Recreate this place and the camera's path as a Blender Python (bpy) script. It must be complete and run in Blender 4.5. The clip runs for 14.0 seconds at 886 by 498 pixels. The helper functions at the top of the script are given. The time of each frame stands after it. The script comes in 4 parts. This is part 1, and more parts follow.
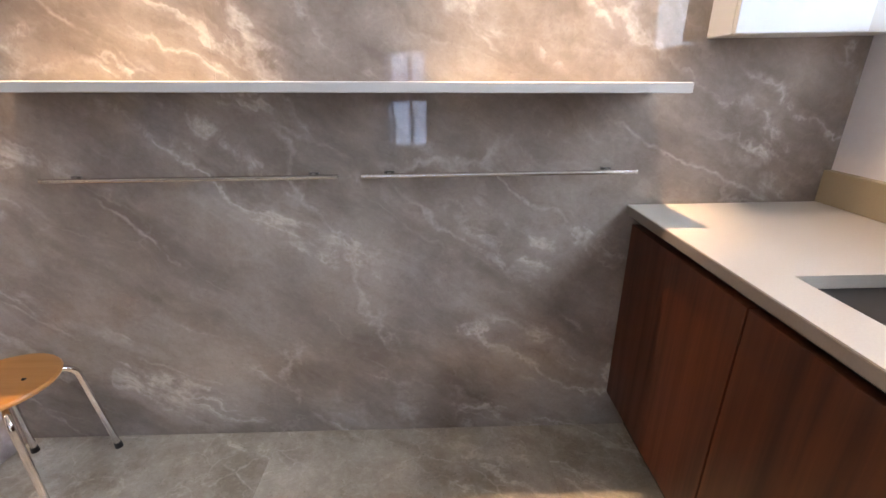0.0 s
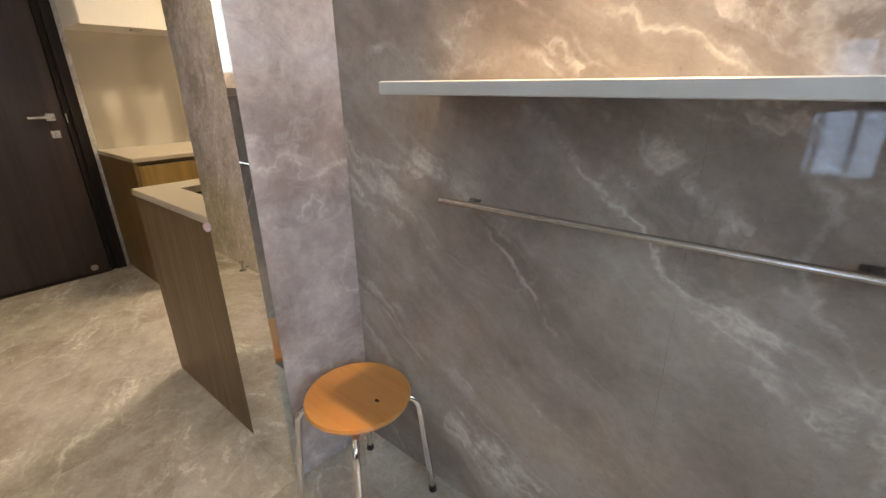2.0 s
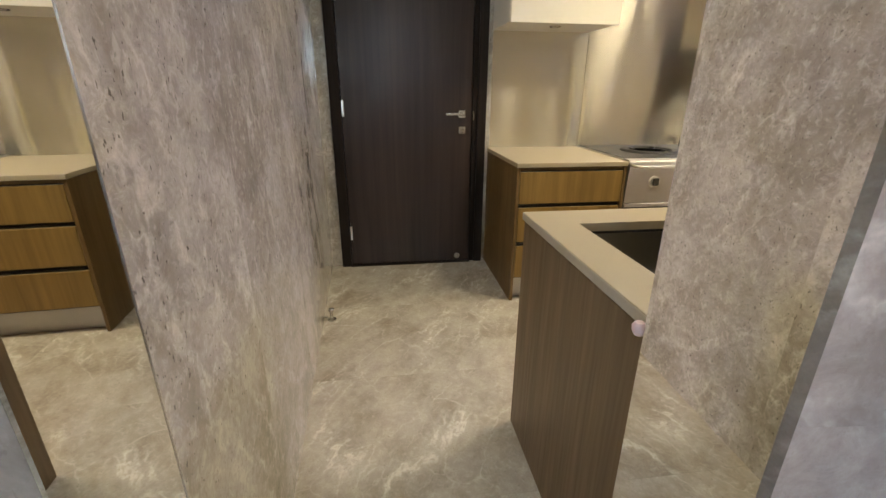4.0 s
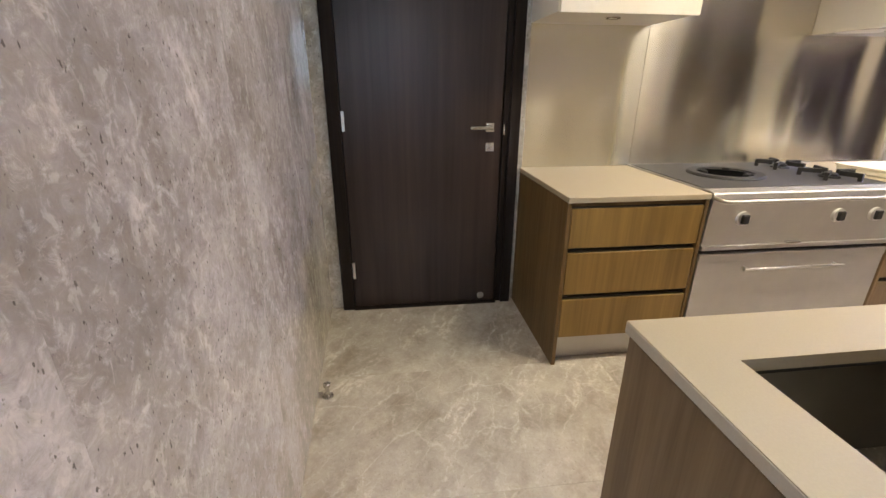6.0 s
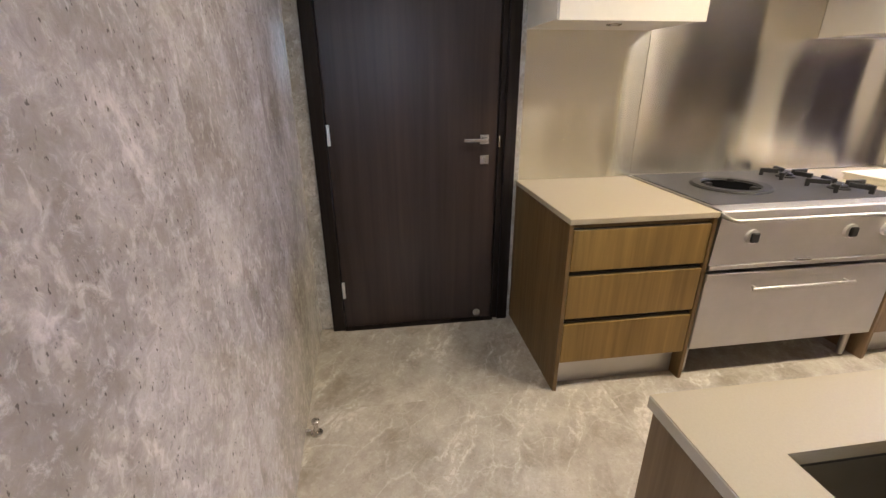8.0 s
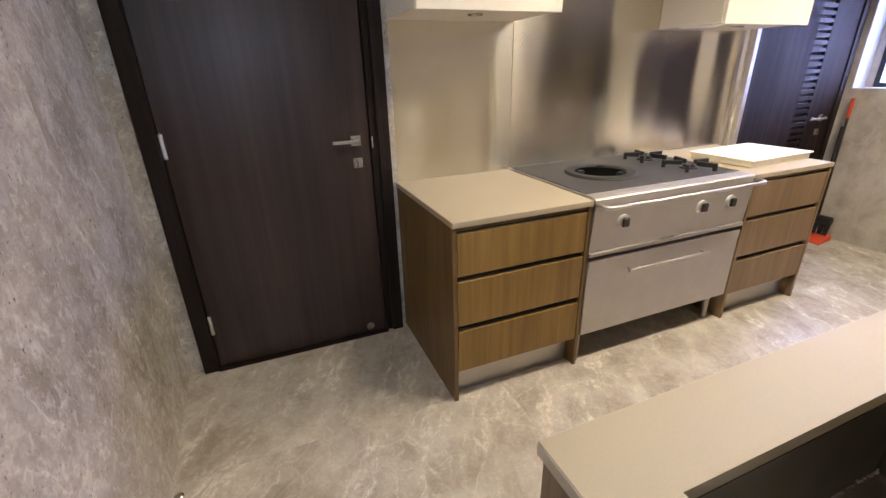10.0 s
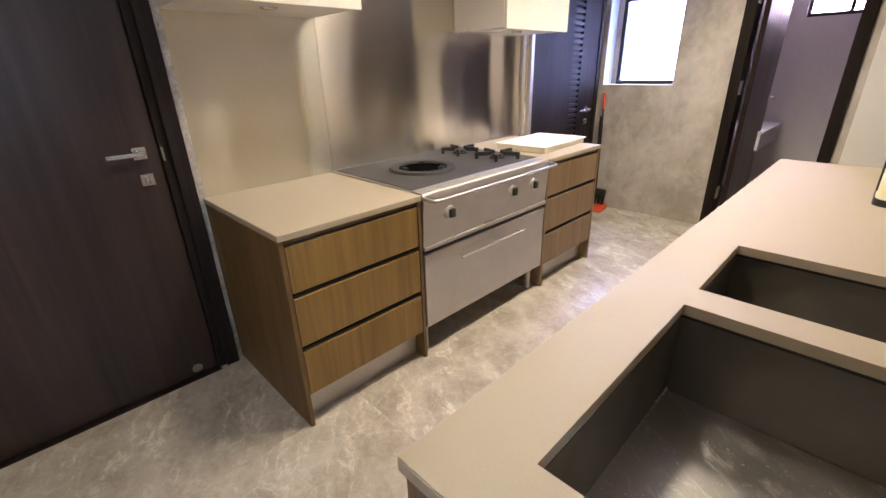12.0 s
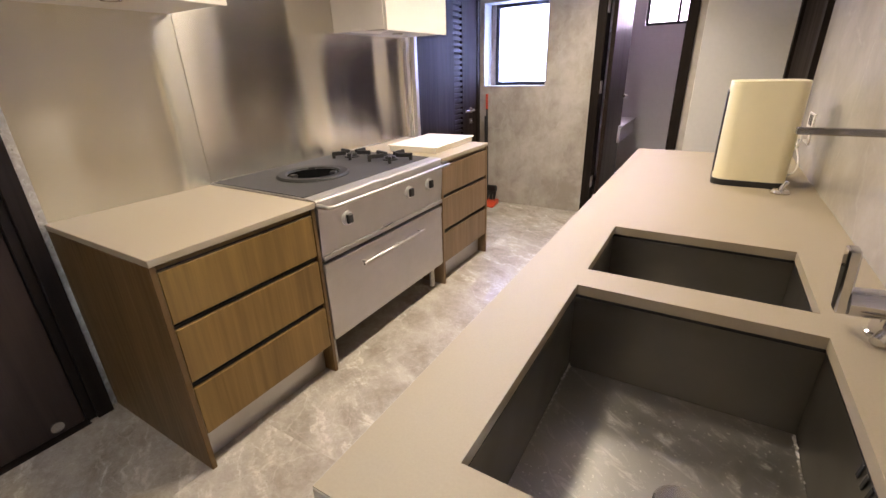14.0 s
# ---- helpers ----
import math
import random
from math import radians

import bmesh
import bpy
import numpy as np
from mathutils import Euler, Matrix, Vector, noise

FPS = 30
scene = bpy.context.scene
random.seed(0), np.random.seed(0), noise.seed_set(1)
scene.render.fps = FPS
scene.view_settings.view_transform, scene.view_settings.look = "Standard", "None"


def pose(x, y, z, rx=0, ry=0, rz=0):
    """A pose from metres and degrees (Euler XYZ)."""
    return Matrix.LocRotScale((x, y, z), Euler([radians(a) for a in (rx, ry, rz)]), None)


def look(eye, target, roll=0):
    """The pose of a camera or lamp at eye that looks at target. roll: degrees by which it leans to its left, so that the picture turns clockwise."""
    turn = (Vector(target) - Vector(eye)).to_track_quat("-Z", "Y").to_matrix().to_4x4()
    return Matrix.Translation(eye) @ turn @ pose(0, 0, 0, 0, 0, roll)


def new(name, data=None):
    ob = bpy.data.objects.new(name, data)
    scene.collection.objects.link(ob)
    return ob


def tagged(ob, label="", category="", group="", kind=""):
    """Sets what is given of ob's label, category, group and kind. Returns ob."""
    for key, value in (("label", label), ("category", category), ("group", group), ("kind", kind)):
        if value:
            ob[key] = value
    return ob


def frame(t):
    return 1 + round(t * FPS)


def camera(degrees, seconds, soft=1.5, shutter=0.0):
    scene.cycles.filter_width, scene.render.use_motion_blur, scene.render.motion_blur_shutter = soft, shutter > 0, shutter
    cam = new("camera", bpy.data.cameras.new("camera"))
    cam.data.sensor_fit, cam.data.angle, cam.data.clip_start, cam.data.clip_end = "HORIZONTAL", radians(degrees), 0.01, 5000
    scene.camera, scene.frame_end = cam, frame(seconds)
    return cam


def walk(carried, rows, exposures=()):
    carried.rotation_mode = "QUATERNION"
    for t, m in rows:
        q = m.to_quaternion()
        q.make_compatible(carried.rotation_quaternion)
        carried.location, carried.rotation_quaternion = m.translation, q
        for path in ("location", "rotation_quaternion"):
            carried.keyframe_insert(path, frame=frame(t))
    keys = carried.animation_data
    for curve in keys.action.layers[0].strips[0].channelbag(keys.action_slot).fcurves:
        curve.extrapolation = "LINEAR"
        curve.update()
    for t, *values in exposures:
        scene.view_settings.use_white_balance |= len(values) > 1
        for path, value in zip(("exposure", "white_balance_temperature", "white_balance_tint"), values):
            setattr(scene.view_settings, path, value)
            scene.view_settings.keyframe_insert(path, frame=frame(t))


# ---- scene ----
cam = camera(91.7, 14.0)
PATH = [
    (0, (0.376, 0.076, 1.279), (0.404, 1.937, 0.548), -0.8),
    (0.5, (0.28, 0.249, 1.272), (0.194, 2.113, 0.552), -0.6),
    (1, (0.223, 0.431, 1.286), (-0.185, 2.246, 0.552), -0.7),
    (1.5, (0.057, 0.528, 1.279), (-0.775, 2.195, 0.553), -1.0),
    (2, (-0.109, 0.546, 1.276), (-1.314, 1.983, 0.579), -1.0),
    (2.5, (-0.261, 0.568, 1.266), (-1.781, 1.672, 0.58), -0.9),
    (3, (-0.434, 0.625, 1.268), (-2.192, 1.299, 0.592), 0.2),
    (3.5, (-0.644, 0.631, 1.261), (-2.493, 0.986, 0.584), 0.0),
    (4, (-0.878, 0.604, 1.297), (-2.737, 0.865, 0.608), 0.3),
    (4.2, (-0.986, 0.616, 1.289), (-2.85, 0.853, 0.603), 0.3),
    (6.5, (-1.592, 0.585, 1.402), (-3.443, 0.822, 0.684), 0.3),
    (7, (-1.63, 0.575, 1.425), (-3.478, 0.813, 0.698), 0.3),
    (7.2, (-1.638, 0.568, 1.433), (-3.485, 0.806, 0.704), 0.1),
    (9.3, (-1.818, 0.736, 1.461), (-3.609, 1.199, 0.701), -1.1),
    (9.5, (-1.829, 0.746, 1.458), (-3.6, 1.279, 0.695), -1.0),
    (10, (-1.856, 0.758, 1.456), (-3.573, 1.443, 0.693), -1.6),
    (10.5, (-1.867, 0.762, 1.467), (-3.507, 1.608, 0.696), -1.6),
    (11, (-1.877, 0.774, 1.454), (-3.431, 1.77, 0.684), -1.6),
    (11.5, (-1.89, 0.8, 1.446), (-3.324, 1.958, 0.672), -1.7),
    (12, (-1.892, 0.807, 1.438), (-3.21, 2.098, 0.665), -1.6),
    (12.5, (-1.894, 0.816, 1.432), (-3.083, 2.227, 0.66), -1.6),
    (13, (-1.901, 0.827, 1.422), (-2.944, 2.348, 0.649), -1.7),
    (13.5, (-1.902, 0.831, 1.416), (-2.9, 2.383, 0.645), -1.8),
    (14, (-1.906, 0.826, 1.423), (-2.872, 2.399, 0.653), -1.8),
]
TONE = [
    (0.0, 0.38, 8000, 21),
    (0.5, 0.24, 8000, 19),
    (1.5, 0.22, 7400, 15),
    (2.0, 0.08, 7900, 12),
    (2.5, 0.0, 8500, 14),
    (3.2, 0.07, 8300, 13),
    (4.2, 0.01, 7000, 4),
    (6.5, 0.22, 6600, 11),
    (9.5, 0.12, 6500, 13),
    (14.0, 0.08, 6400, 16),
]
walk(cam, [(t, look(eye, target, roll)) for t, eye, target, roll in PATH], TONE)

# ---- world, sun, lights ----
world = bpy.data.worlds.new("sky")
scene.world = world
world.use_nodes = True
wn = world.node_tree
sky = wn.nodes.new("ShaderNodeTexSky")
sky.sky_type, sky.sun_disc = "NISHITA", False
sky.sun_elevation, sky.sun_rotation = radians(38), radians(200)
wn.nodes["Background"].inputs["Strength"].default_value = 0.12
wn.links.new(sky.outputs["Color"], wn.nodes["Background"].inputs["Color"])

def lamp(name, kind, where, target, watts, colour, size=0.1, size_y=None, spot=None, blend=0.6):
    data = bpy.data.lights.new(name, kind)
    data.energy, data.color = watts, colour
    if kind == "AREA":
        data.size = size
        if size_y:
            data.shape, data.size_y = "RECTANGLE", size_y
        else:
            data.shape = "DISK"
    else:
        data.shadow_soft_size = size
    if spot:
        data.spot_size, data.spot_blend = radians(spot), blend
    ob = new(name, data)
    ob.matrix_world = look(where, target)
    return ob


WARM, SOFT = (1.0, 0.72, 0.42), (1.0, 0.875, 0.655)
CEIL = 2.50
# downlights of the near kitchen
SPOTS_NEAR = [(-0.46, 1.285), (0.70, 1.285)]
for px, py in SPOTS_NEAR:
    lamp("downlight_lamp", "SPOT", (px, py, CEIL - 0.04), (px, py + 0.12, 1.3), 262, WARM, 0.025, spot=46, blend=1.0)
    # extra wide fill at the same point, added to brighten stub and floor
    lamp("downlight_spill", "SPOT", (px, py, CEIL - 0.04), (px, py - 0.02, 0), 28, (1.0, 0.80, 0.62), 0.03, spot=150, blend=0.5)
lamp("downlight_lamp", "SPOT", (-1.36, 0.50, CEIL - 0.04), (-1.17, 0.92, 0.7), 9, (1.0, 0.82, 0.60), 0.06, spot=84, blend=0.7)
# downlights of the cooking kitchen, over the aisle
SPOTS_FAR = [(-2.95, 0.75), (-2.85, 2.10), (-2.85, 3.05), (-2.85, 4.20)]
for (px, py), watts in zip(SPOTS_FAR, (33, 90, 98, 145)):
    lamp("downlight_lamp", "SPOT", (px, py, CEIL - 0.04), (px, py, 0), watts, SOFT, 0.11, spot=150, blend=0.7)

# ---- materials ----
def material(name, colour, rough=0.5, metal=0.0, **more):
    m = bpy.data.materials.new(name)
    m.use_nodes = True
    b = m.node_tree.nodes["Principled BSDF"]
    b.inputs["Base Color"].default_value = (*colour, 1)
    b.inputs["Roughness"].default_value, b.inputs["Metallic"].default_value = rough, metal
    for key, value in more.items():
        b.inputs[key.replace("_", " ")].default_value = value
    return m


class Nodes:
    """Short hand for wiring a material's nodes."""

    def __init__(self, m):
        self.tree = m.node_tree
        self.shader = self.tree.nodes["Principled BSDF"]

    def add(self, kind, links=(), **values):
        n = self.tree.nodes.new("ShaderNode" + kind)
        if "operation" in values:
            n.operation = values["operation"]
        if "feature" in values:
            n.feature = values["feature"]
        if "blend_type" in values:
            n.blend_type = values["blend_type"]
        for socket, value in dict(links).items():
            if isinstance(value, bpy.types.NodeSocket):
                self.tree.links.new(value, n.inputs[socket])
            else:
                n.inputs[socket].default_value = value
        return n

    def place(self, scale=(1, 1, 1), rot=(0, 0, 0), shuffle=0.0):
        p = self.add("NewGeometry").outputs["Position"]
        if shuffle:
            r = self.add("ObjectInfo").outputs["Random"]
            step = self.add("VectorMath", {0: (shuffle, shuffle * 1.7, shuffle * 0.6), "Scale": r}, operation="SCALE").outputs[0]
            p = self.add("VectorMath", {0: p, 1: step}, operation="ADD").outputs[0]
        if any(rot):
            p = self.add("Mapping", {"Vector": p, "Rotation": [radians(a) for a in rot]}).outputs[0]
        return self.add("Mapping", {"Vector": p, "Scale": scale}).outputs[0]

    def noise(self, vector, scale, detail=4.0, rough=0.55, warp=0.0):
        return self.add("TexNoise", {"Vector": vector, "Scale": scale, "Detail": detail, "Roughness": rough, "Distortion": warp}).outputs["Fac"]

    def ramp(self, value, stops):
        n = self.add("ValToRGB", {"Fac": value})
        e = n.color_ramp.elements
        while len(e) < len(stops):
            e.new(0.5)
        for item, (at, colour) in zip(e, stops):
            item.position = at
            item.color = (*colour, 1) if len(colour) == 3 else colour
        return n.outputs["Color"]

    def grey(self, value, lo, hi, a=0.0, b=1.0):
        return self.add("MapRange", {"Value": value, "From Min": lo, "From Max": hi, "To Min": a, "To Max": b}).outputs[0]

    def mix(self, fac, a, b, how="MIX"):
        return self.add("MixRGB", {"Fac": fac, "Color1": a, "Color2": b}, blend_type=how).outputs[0]

    def math(self, how, a, b=0.0):
        return self.add("Math", {0: a, 1: b}, operation=how).outputs[0]

    def bump(self, height, strength=0.2, distance=0.002):
        n = self.add("Bump", {"Height": height, "Strength": strength, "Distance": distance}).outputs[0]
        self.tree.links.new(n, self.shader.inputs["Normal"])

    def out(self, socket, value):
        self.tree.links.new(value, self.shader.inputs[socket])


def marble(name, dark, mid, light, vein, vein_amount=1.0, lean=(0, -40, 0), rough=0.14, scale=1.0, shuffle=3.0, crackle=1.0, pits=0.4, contrast=1.0, stretch=0.38, flakes=0.0, grit=0.0, streak=0.0, chips=0.0):
    """Polished stone: soft clouds, cracked pale veins that run along one diagonal, fine grain and dark pits."""
    m = material(name, mid, rough)
    n = Nodes(m)
    base = n.place((scale, scale, scale), shuffle=shuffle)
    along = n.place((stretch * scale, 1.25 * scale, 1.25 * scale), lean, shuffle=shuffle)
    drift = n.add("TexNoise", {"Vector": base, "Scale": 3.1, "Detail": 5.0, "Roughness": 0.6}).outputs["Color"]
    drift = n.add("VectorMath", {0: drift, 1: (0.5, 0.5, 0.5)}, operation="SUBTRACT").outputs[0]
    bent = n.add("VectorMath", {0: n.add("VectorMath", {0: drift, "Scale": 0.22}, operation="SCALE").outputs[0], 1: along}, operation="ADD").outputs[0]
    cloud = n.noise(base, 1.7, 6, 0.58, 0.3)
    patch = n.noise(bent, 3.0, 8, 0.68, 0.2)
    grain = n.noise(base, 60, 5, 0.7)
    colour = n.ramp(n.math("ADD", n.math("MULTIPLY", cloud, 0.5), n.math("MULTIPLY", patch, 0.5)),
                    [(0.5 - 0.13 / contrast, dark), (0.50, mid), (0.5 + 0.14 / contrast, light)])

    def cracks(size, width, gate_scale, lo, hi):
        d = n.add("TexVoronoi", {"Vector": bent, "Scale": size}, feature="DISTANCE_TO_EDGE").outputs["Distance"]
        return n.math("MULTIPLY", n.grey(d, 0.0, width, 1.0, 0.0), n.grey(n.noise(base, gate_scale, 5, 0.65), lo, hi))
    big = cracks(1.5, 0.017, 2.6, 0.43, 0.58)
    small = cracks(4.6, 0.034, 2.4, 0.47, 0.60)
    haze = cracks(1.9, 0.20, 2.2, 0.44, 0.66)
    lines = n.math("MAXIMUM", n.math("MULTIPLY", big, 0.80), n.math("MULTIPLY", small, 0.62 * crackle))
    lines = n.math("MULTIPLY", lines, n.grey(n.noise(base, 24, 4, 0.7), 0.32, 0.60, 0.25, 1.0))
    lines = n.math("MAXIMUM", lines, n.math("MULTIPLY", haze, 0.30))
    colour = n.mix(n.math("MINIMUM", n.math("MULTIPLY", lines, vein_amount), 1.0), colour, (*vein, 1))
    if streak:
        long = n.place((0.30 * scale, 1.5 * scale, 1.5 * scale), lean, shuffle=shuffle)
        sway = n.add("VectorMath", {0: drift, "Scale": 0.34}, operation="SCALE").outputs[0]
        long = n.add("VectorMath", {0: sway, 1: long}, operation="ADD").outputs[0]
        ridge = n.math("ABSOLUTE", n.math("SUBTRACT", n.noise(long, 1.5, 5, 0.55), 0.5))
        broken = n.grey(n.noise(base, 6, 6, 0.7, 0.6), 0.40, 0.58)
        gate = n.grey(n.noise(base, 1.9, 3, 0.5), 0.45, 0.56)
        thin = n.math("MULTIPLY", n.math("MULTIPLY", n.grey(ridge, 0.0, 0.020, 1.0, 0.0), broken), gate)
        wide = n.math("MULTIPLY", n.math("MULTIPLY", n.grey(ridge, 0.0, 0.06, 1.0, 0.0), n.grey(broken, 0, 1, 0.35, 1.0)), gate)
        colour = n.mix(n.math("MULTIPLY", wide, 0.55 * streak), colour, (*[0.5 * (a + b) for a, b in zip(light, vein)], 1))
        colour = n.mix(n.math("MULTIPLY", thin, 0.85 * streak), colour, (*vein, 1))
    smear = n.math("MULTIPLY", n.grey(n.noise(bent, 7.5, 7, 0.72, 0.3), 0.54, 0.74), n.grey(n.noise(base, 1.5, 4, 0.6), 0.42, 0.62))
    colour = n.mix(n.math("MULTIPLY", smear, 0.2 * crackle), colour, (*vein, 1))
    colour = n.mix(n.grey(grain, 0.40, 0.75, 0.0, 0.22), colour, (*dark, 1))
    if flakes:
        flake = n.grey(n.noise(base, 7.0, 9, 0.72, 1.2), 0.50, 0.64)
        colour = n.mix(n.math("MULTIPLY", flake, flakes), colour, (*vein, 1))
        stain = n.grey(n.noise(base, 4.2, 7, 0.66, 0.5), 0.50, 0.66)
        colour = n.mix(n.math("MULTIPLY", stain, flakes), colour, (*dark, 1))
    if grit:
        crumb = n.noise(base, 17, 9, 0.80, 1.0)
        colour = n.mix(n.grey(crumb, 0.50, 0.68, 0.0, grit), colour, (*dark, 1))
        colour = n.mix(n.grey(crumb, 0.32, 0.48, grit * 0.8, 0.0), colour, (*vein, 1))
    dash = n.noise(n.place((1.0, 1.0, 0.55), shuffle=shuffle), 125, 2, 0.5)
    colour = n.mix(n.grey(dash, 0.675, 0.715, 0.0, pits), colour, (*[c * 0.45 for c in dark], 1))
    if chips:
        long_chip = n.place((1.0, 1.0, 0.6), (25, 0, 20), shuffle=shuffle)
        colour = n.mix(n.grey(n.noise(long_chip, 34, 4, 0.6, 0.4), 0.585, 0.65, 0.0, chips), colour, (*vein, 1))
        hollow = n.noise(long_chip, 52, 3, 0.6)
        colour = n.mix(n.grey(hollow, 0.655, 0.70, 0.0, chips), colour, (*[c * 0.5 for c in dark], 1))
    n.out("Base Color", colour)
    n.out("Roughness", n.grey(patch, 0.3, 0.7, rough * 0.92, rough * 1.1))
    n.bump(grain, 0.02, 0.001)
    return m


def timber(name, dark, light, rough=0.42, axis="z", scale=1.0, gloss=0.3):
    m = material(name, light, rough)
    n = Nodes(m)
    size = {"z": (26, 26, 0.9), "y": (26, 0.9, 26), "x": (0.9, 26, 26)}[axis]
    p = n.place([s * scale for s in size], shuffle=4.0)
    q = n.place([s * scale * (0.22 if s > 5 else 0.5) for s in size], shuffle=4.0)
    fine, broad = n.noise(p, 3.2, 6, 0.65, 0.3), n.noise(q, 2.2, 3, 0.5, 0.5)
    both = n.math("ADD", n.math("MULTIPLY", fine, 0.5), n.math("MULTIPLY", broad, 0.5))
    n.out("Base Color", n.ramp(both, [(0.36, dark), (0.64, light)]))
    n.out("Roughness", n.grey(fine, 0.3, 0.7, rough * 1.15, rough * 0.85))
    n.shader.inputs["Specular IOR Level"].default_value = gloss
    n.bump(fine, 0.12, 0.0006)
    return m


def steel(name, colour, rough, axis="y", wave=0.0, blotch=0.0, brushed=0.0, lines=0.06):
    m = material(name, colour, rough, 1.0)
    n = Nodes(m)
    size = {"z": (60, 60, 0.8), "y": (60, 0.8, 60), "x": (0.8, 60, 60)}[axis]
    brush = n.noise(n.place(size), 6, 3, 0.6)
    cloud = n.noise(n.place(), 4.0, 2, 0.5)
    r = n.grey(brush, 0.3, 0.7, rough * (1 - lines), rough * (1 + lines))
    if blotch:
        r = n.math("ADD", r, n.grey(cloud, 0.35, 0.70, 0.0, blotch))
        n.out("Base Color", n.mix(n.grey(n.noise(n.place(), 9, 4, 0.6), 0.40, 0.75, 0, 0.30), (*colour, 1), (*[c * 1.25 for c in colour], 1)))
    n.out("Roughness", r)
    if brushed:
        n.shader.inputs["Anisotropic"].default_value = brushed
        n.shader.inputs["Anisotropic Rotation"].default_value = 0.25
        n.out("Tangent", n.add("Tangent").outputs[0])
    if wave:
        slow = n.noise(n.place((1, 1.35, 0.20)), 1.3, 1.2, 0.4, 0.5)
        n.bump(n.math("MULTIPLY", slow, wave), 1.0, 0.1)
    return m


def plain(name, colour, rough=0.45, speckle=0.08, size=30, metal=0.0, bump=0.04):
    m = material(name, colour, rough, metal)
    n = Nodes(m)
    a, b = n.noise(n.place(), size, 5, 0.65), n.noise(n.place(), 1.6, 3, 0.5)
    f = n.math("ADD", n.math("MULTIPLY", a, 0.6), n.math("MULTIPLY", b, 0.4))
    n.out("Base Color", n.ramp(f, [(0.35, [c * (1 - speckle) for c in colour]), (0.65, [min(1, c * (1 + speckle)) for c in colour])]))
    n.out("Roughness", n.grey(b, 0.3, 0.7, rough * 0.9, rough * 1.1))
    n.bump(a, bump, 0.001)
    return m


MARBLE = marble("marble_near", (0.180, 0.149, 0.131), (0.262, 0.225, 0.200), (0.365, 0.325, 0.295), (0.66, 0.62, 0.585), 0.5, (0, -33, 0), 0.035, 1.15, 0.0, 0.5, 0.2, 1.4, 0.34, 0.04, 0.09, 0.8)
MARBLE_STUB = marble("marble_stub", (0.27, 0.222, 0.216), (0.385, 0.322, 0.315), (0.50, 0.435, 0.43), (0.68, 0.61, 0.60), 0.35, (60, 0, 0), 0.10, 1.3, 3.0, 0.8, 0.1, 1.5, 0.6, 0.22, 0.15, 0.6)
MARBLE_WALL = marble("marble_wall", (0.28, 0.250, 0.205), (0.405, 0.370, 0.318), (0.53, 0.495, 0.435), (0.74, 0.69, 0.61), 0.55, (0, 60, 0), 0.10, 1.55, 3.0, 1.0, 0.9, 1.35, 0.7, 0.08, 0.70, 0.8, 0.34)
MARBLE_FAR = marble("marble_far", (0.32, 0.285, 0.24), (0.42, 0.385, 0.335), (0.51, 0.475, 0.425), (0.64, 0.60, 0.55), 0.4, (0, 80, 0), 0.2, 1.6, 3.0, 1.0, 0.3, 1.3, 0.8)
MARBLE_SIDE = marble("marble_side", (0.33, 0.30, 0.255), (0.40, 0.365, 0.315), (0.46, 0.425, 0.37), (0.58, 0.54, 0.48), 0.4, (40, 0, 0), 0.13, 0.9, 3.0, 0.7, 0.1, 1.0, 0.8)
FLOOR = marble("marble_floor", (0.285, 0.247, 0.198), (0.405, 0.362, 0.302), (0.50, 0.458, 0.392), (0.80, 0.75, 0.67), 0.55, (0, 0, 30), 0.25, 1.9, 3.0, 1.0, 0.35, 1.15, 0.75, 0.10, 0.26, 0.75, 0.10)
FLOOR.node_tree.nodes["Principled BSDF"].inputs["Specular IOR Level"].default_value = 1.0
GROUT = plain("grout", (0.20, 0.17, 0.145), 0.8)
PLASTER = plain("plaster", (0.72, 0.70, 0.66), 0.7, 0.03)
LILAC = plain("white_plaster", (0.76, 0.74, 0.76), 0.7, 0.03)
QUARTZ = plain("quartz", (0.362, 0.305, 0.214), 0.52, 0.05, 220, bump=0.01)
QUARTZ_EDGE = plain("quartz_edge", (0.42, 0.37, 0.29), 0.5, 0.05, 220)
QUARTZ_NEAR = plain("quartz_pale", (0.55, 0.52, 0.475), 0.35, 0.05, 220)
# shaded copy of the pale quartz, for the front edge turned from the window
EDGE_NEAR_SHADE = plain("quartz_edge_shaded", (0.21, 0.185, 0.165), 0.5, 0.06, 220)
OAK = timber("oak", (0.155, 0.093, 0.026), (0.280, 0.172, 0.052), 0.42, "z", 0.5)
# darker copy of the oak: shade on the unit's sides put into the colour
OAK_SIDE_SHADE = timber("oak_side_shaded", (0.103, 0.060, 0.022), (0.162, 0.099, 0.040))
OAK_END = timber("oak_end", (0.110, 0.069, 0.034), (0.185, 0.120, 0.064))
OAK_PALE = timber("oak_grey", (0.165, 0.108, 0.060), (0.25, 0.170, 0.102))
MAHOGANY = timber("red_brown_wood", (0.040, 0.0110, 0.0060), (0.118, 0.034, 0.014), 0.40, "z", 0.35)
WENGE = timber("wenge", (0.0175, 0.0112, 0.0094), (0.045, 0.0292, 0.0238), 0.36, "z", 0.30, 0.26)
WENGE_FRAME = timber("wenge_frame", (0.009, 0.0062, 0.0053), (0.019, 0.0135, 0.011), 0.55, "z", 0.6, 0.12)
WENGE_DULL = timber("wenge_dull", (0.012, 0.008, 0.007), (0.025, 0.0175, 0.0155), 0.65, "z", 0.5, 0.06)
BEECH = timber("beech", (0.44, 0.19, 0.055), (0.55, 0.26, 0.085), 0.35, "x", 0.5, 0.5)
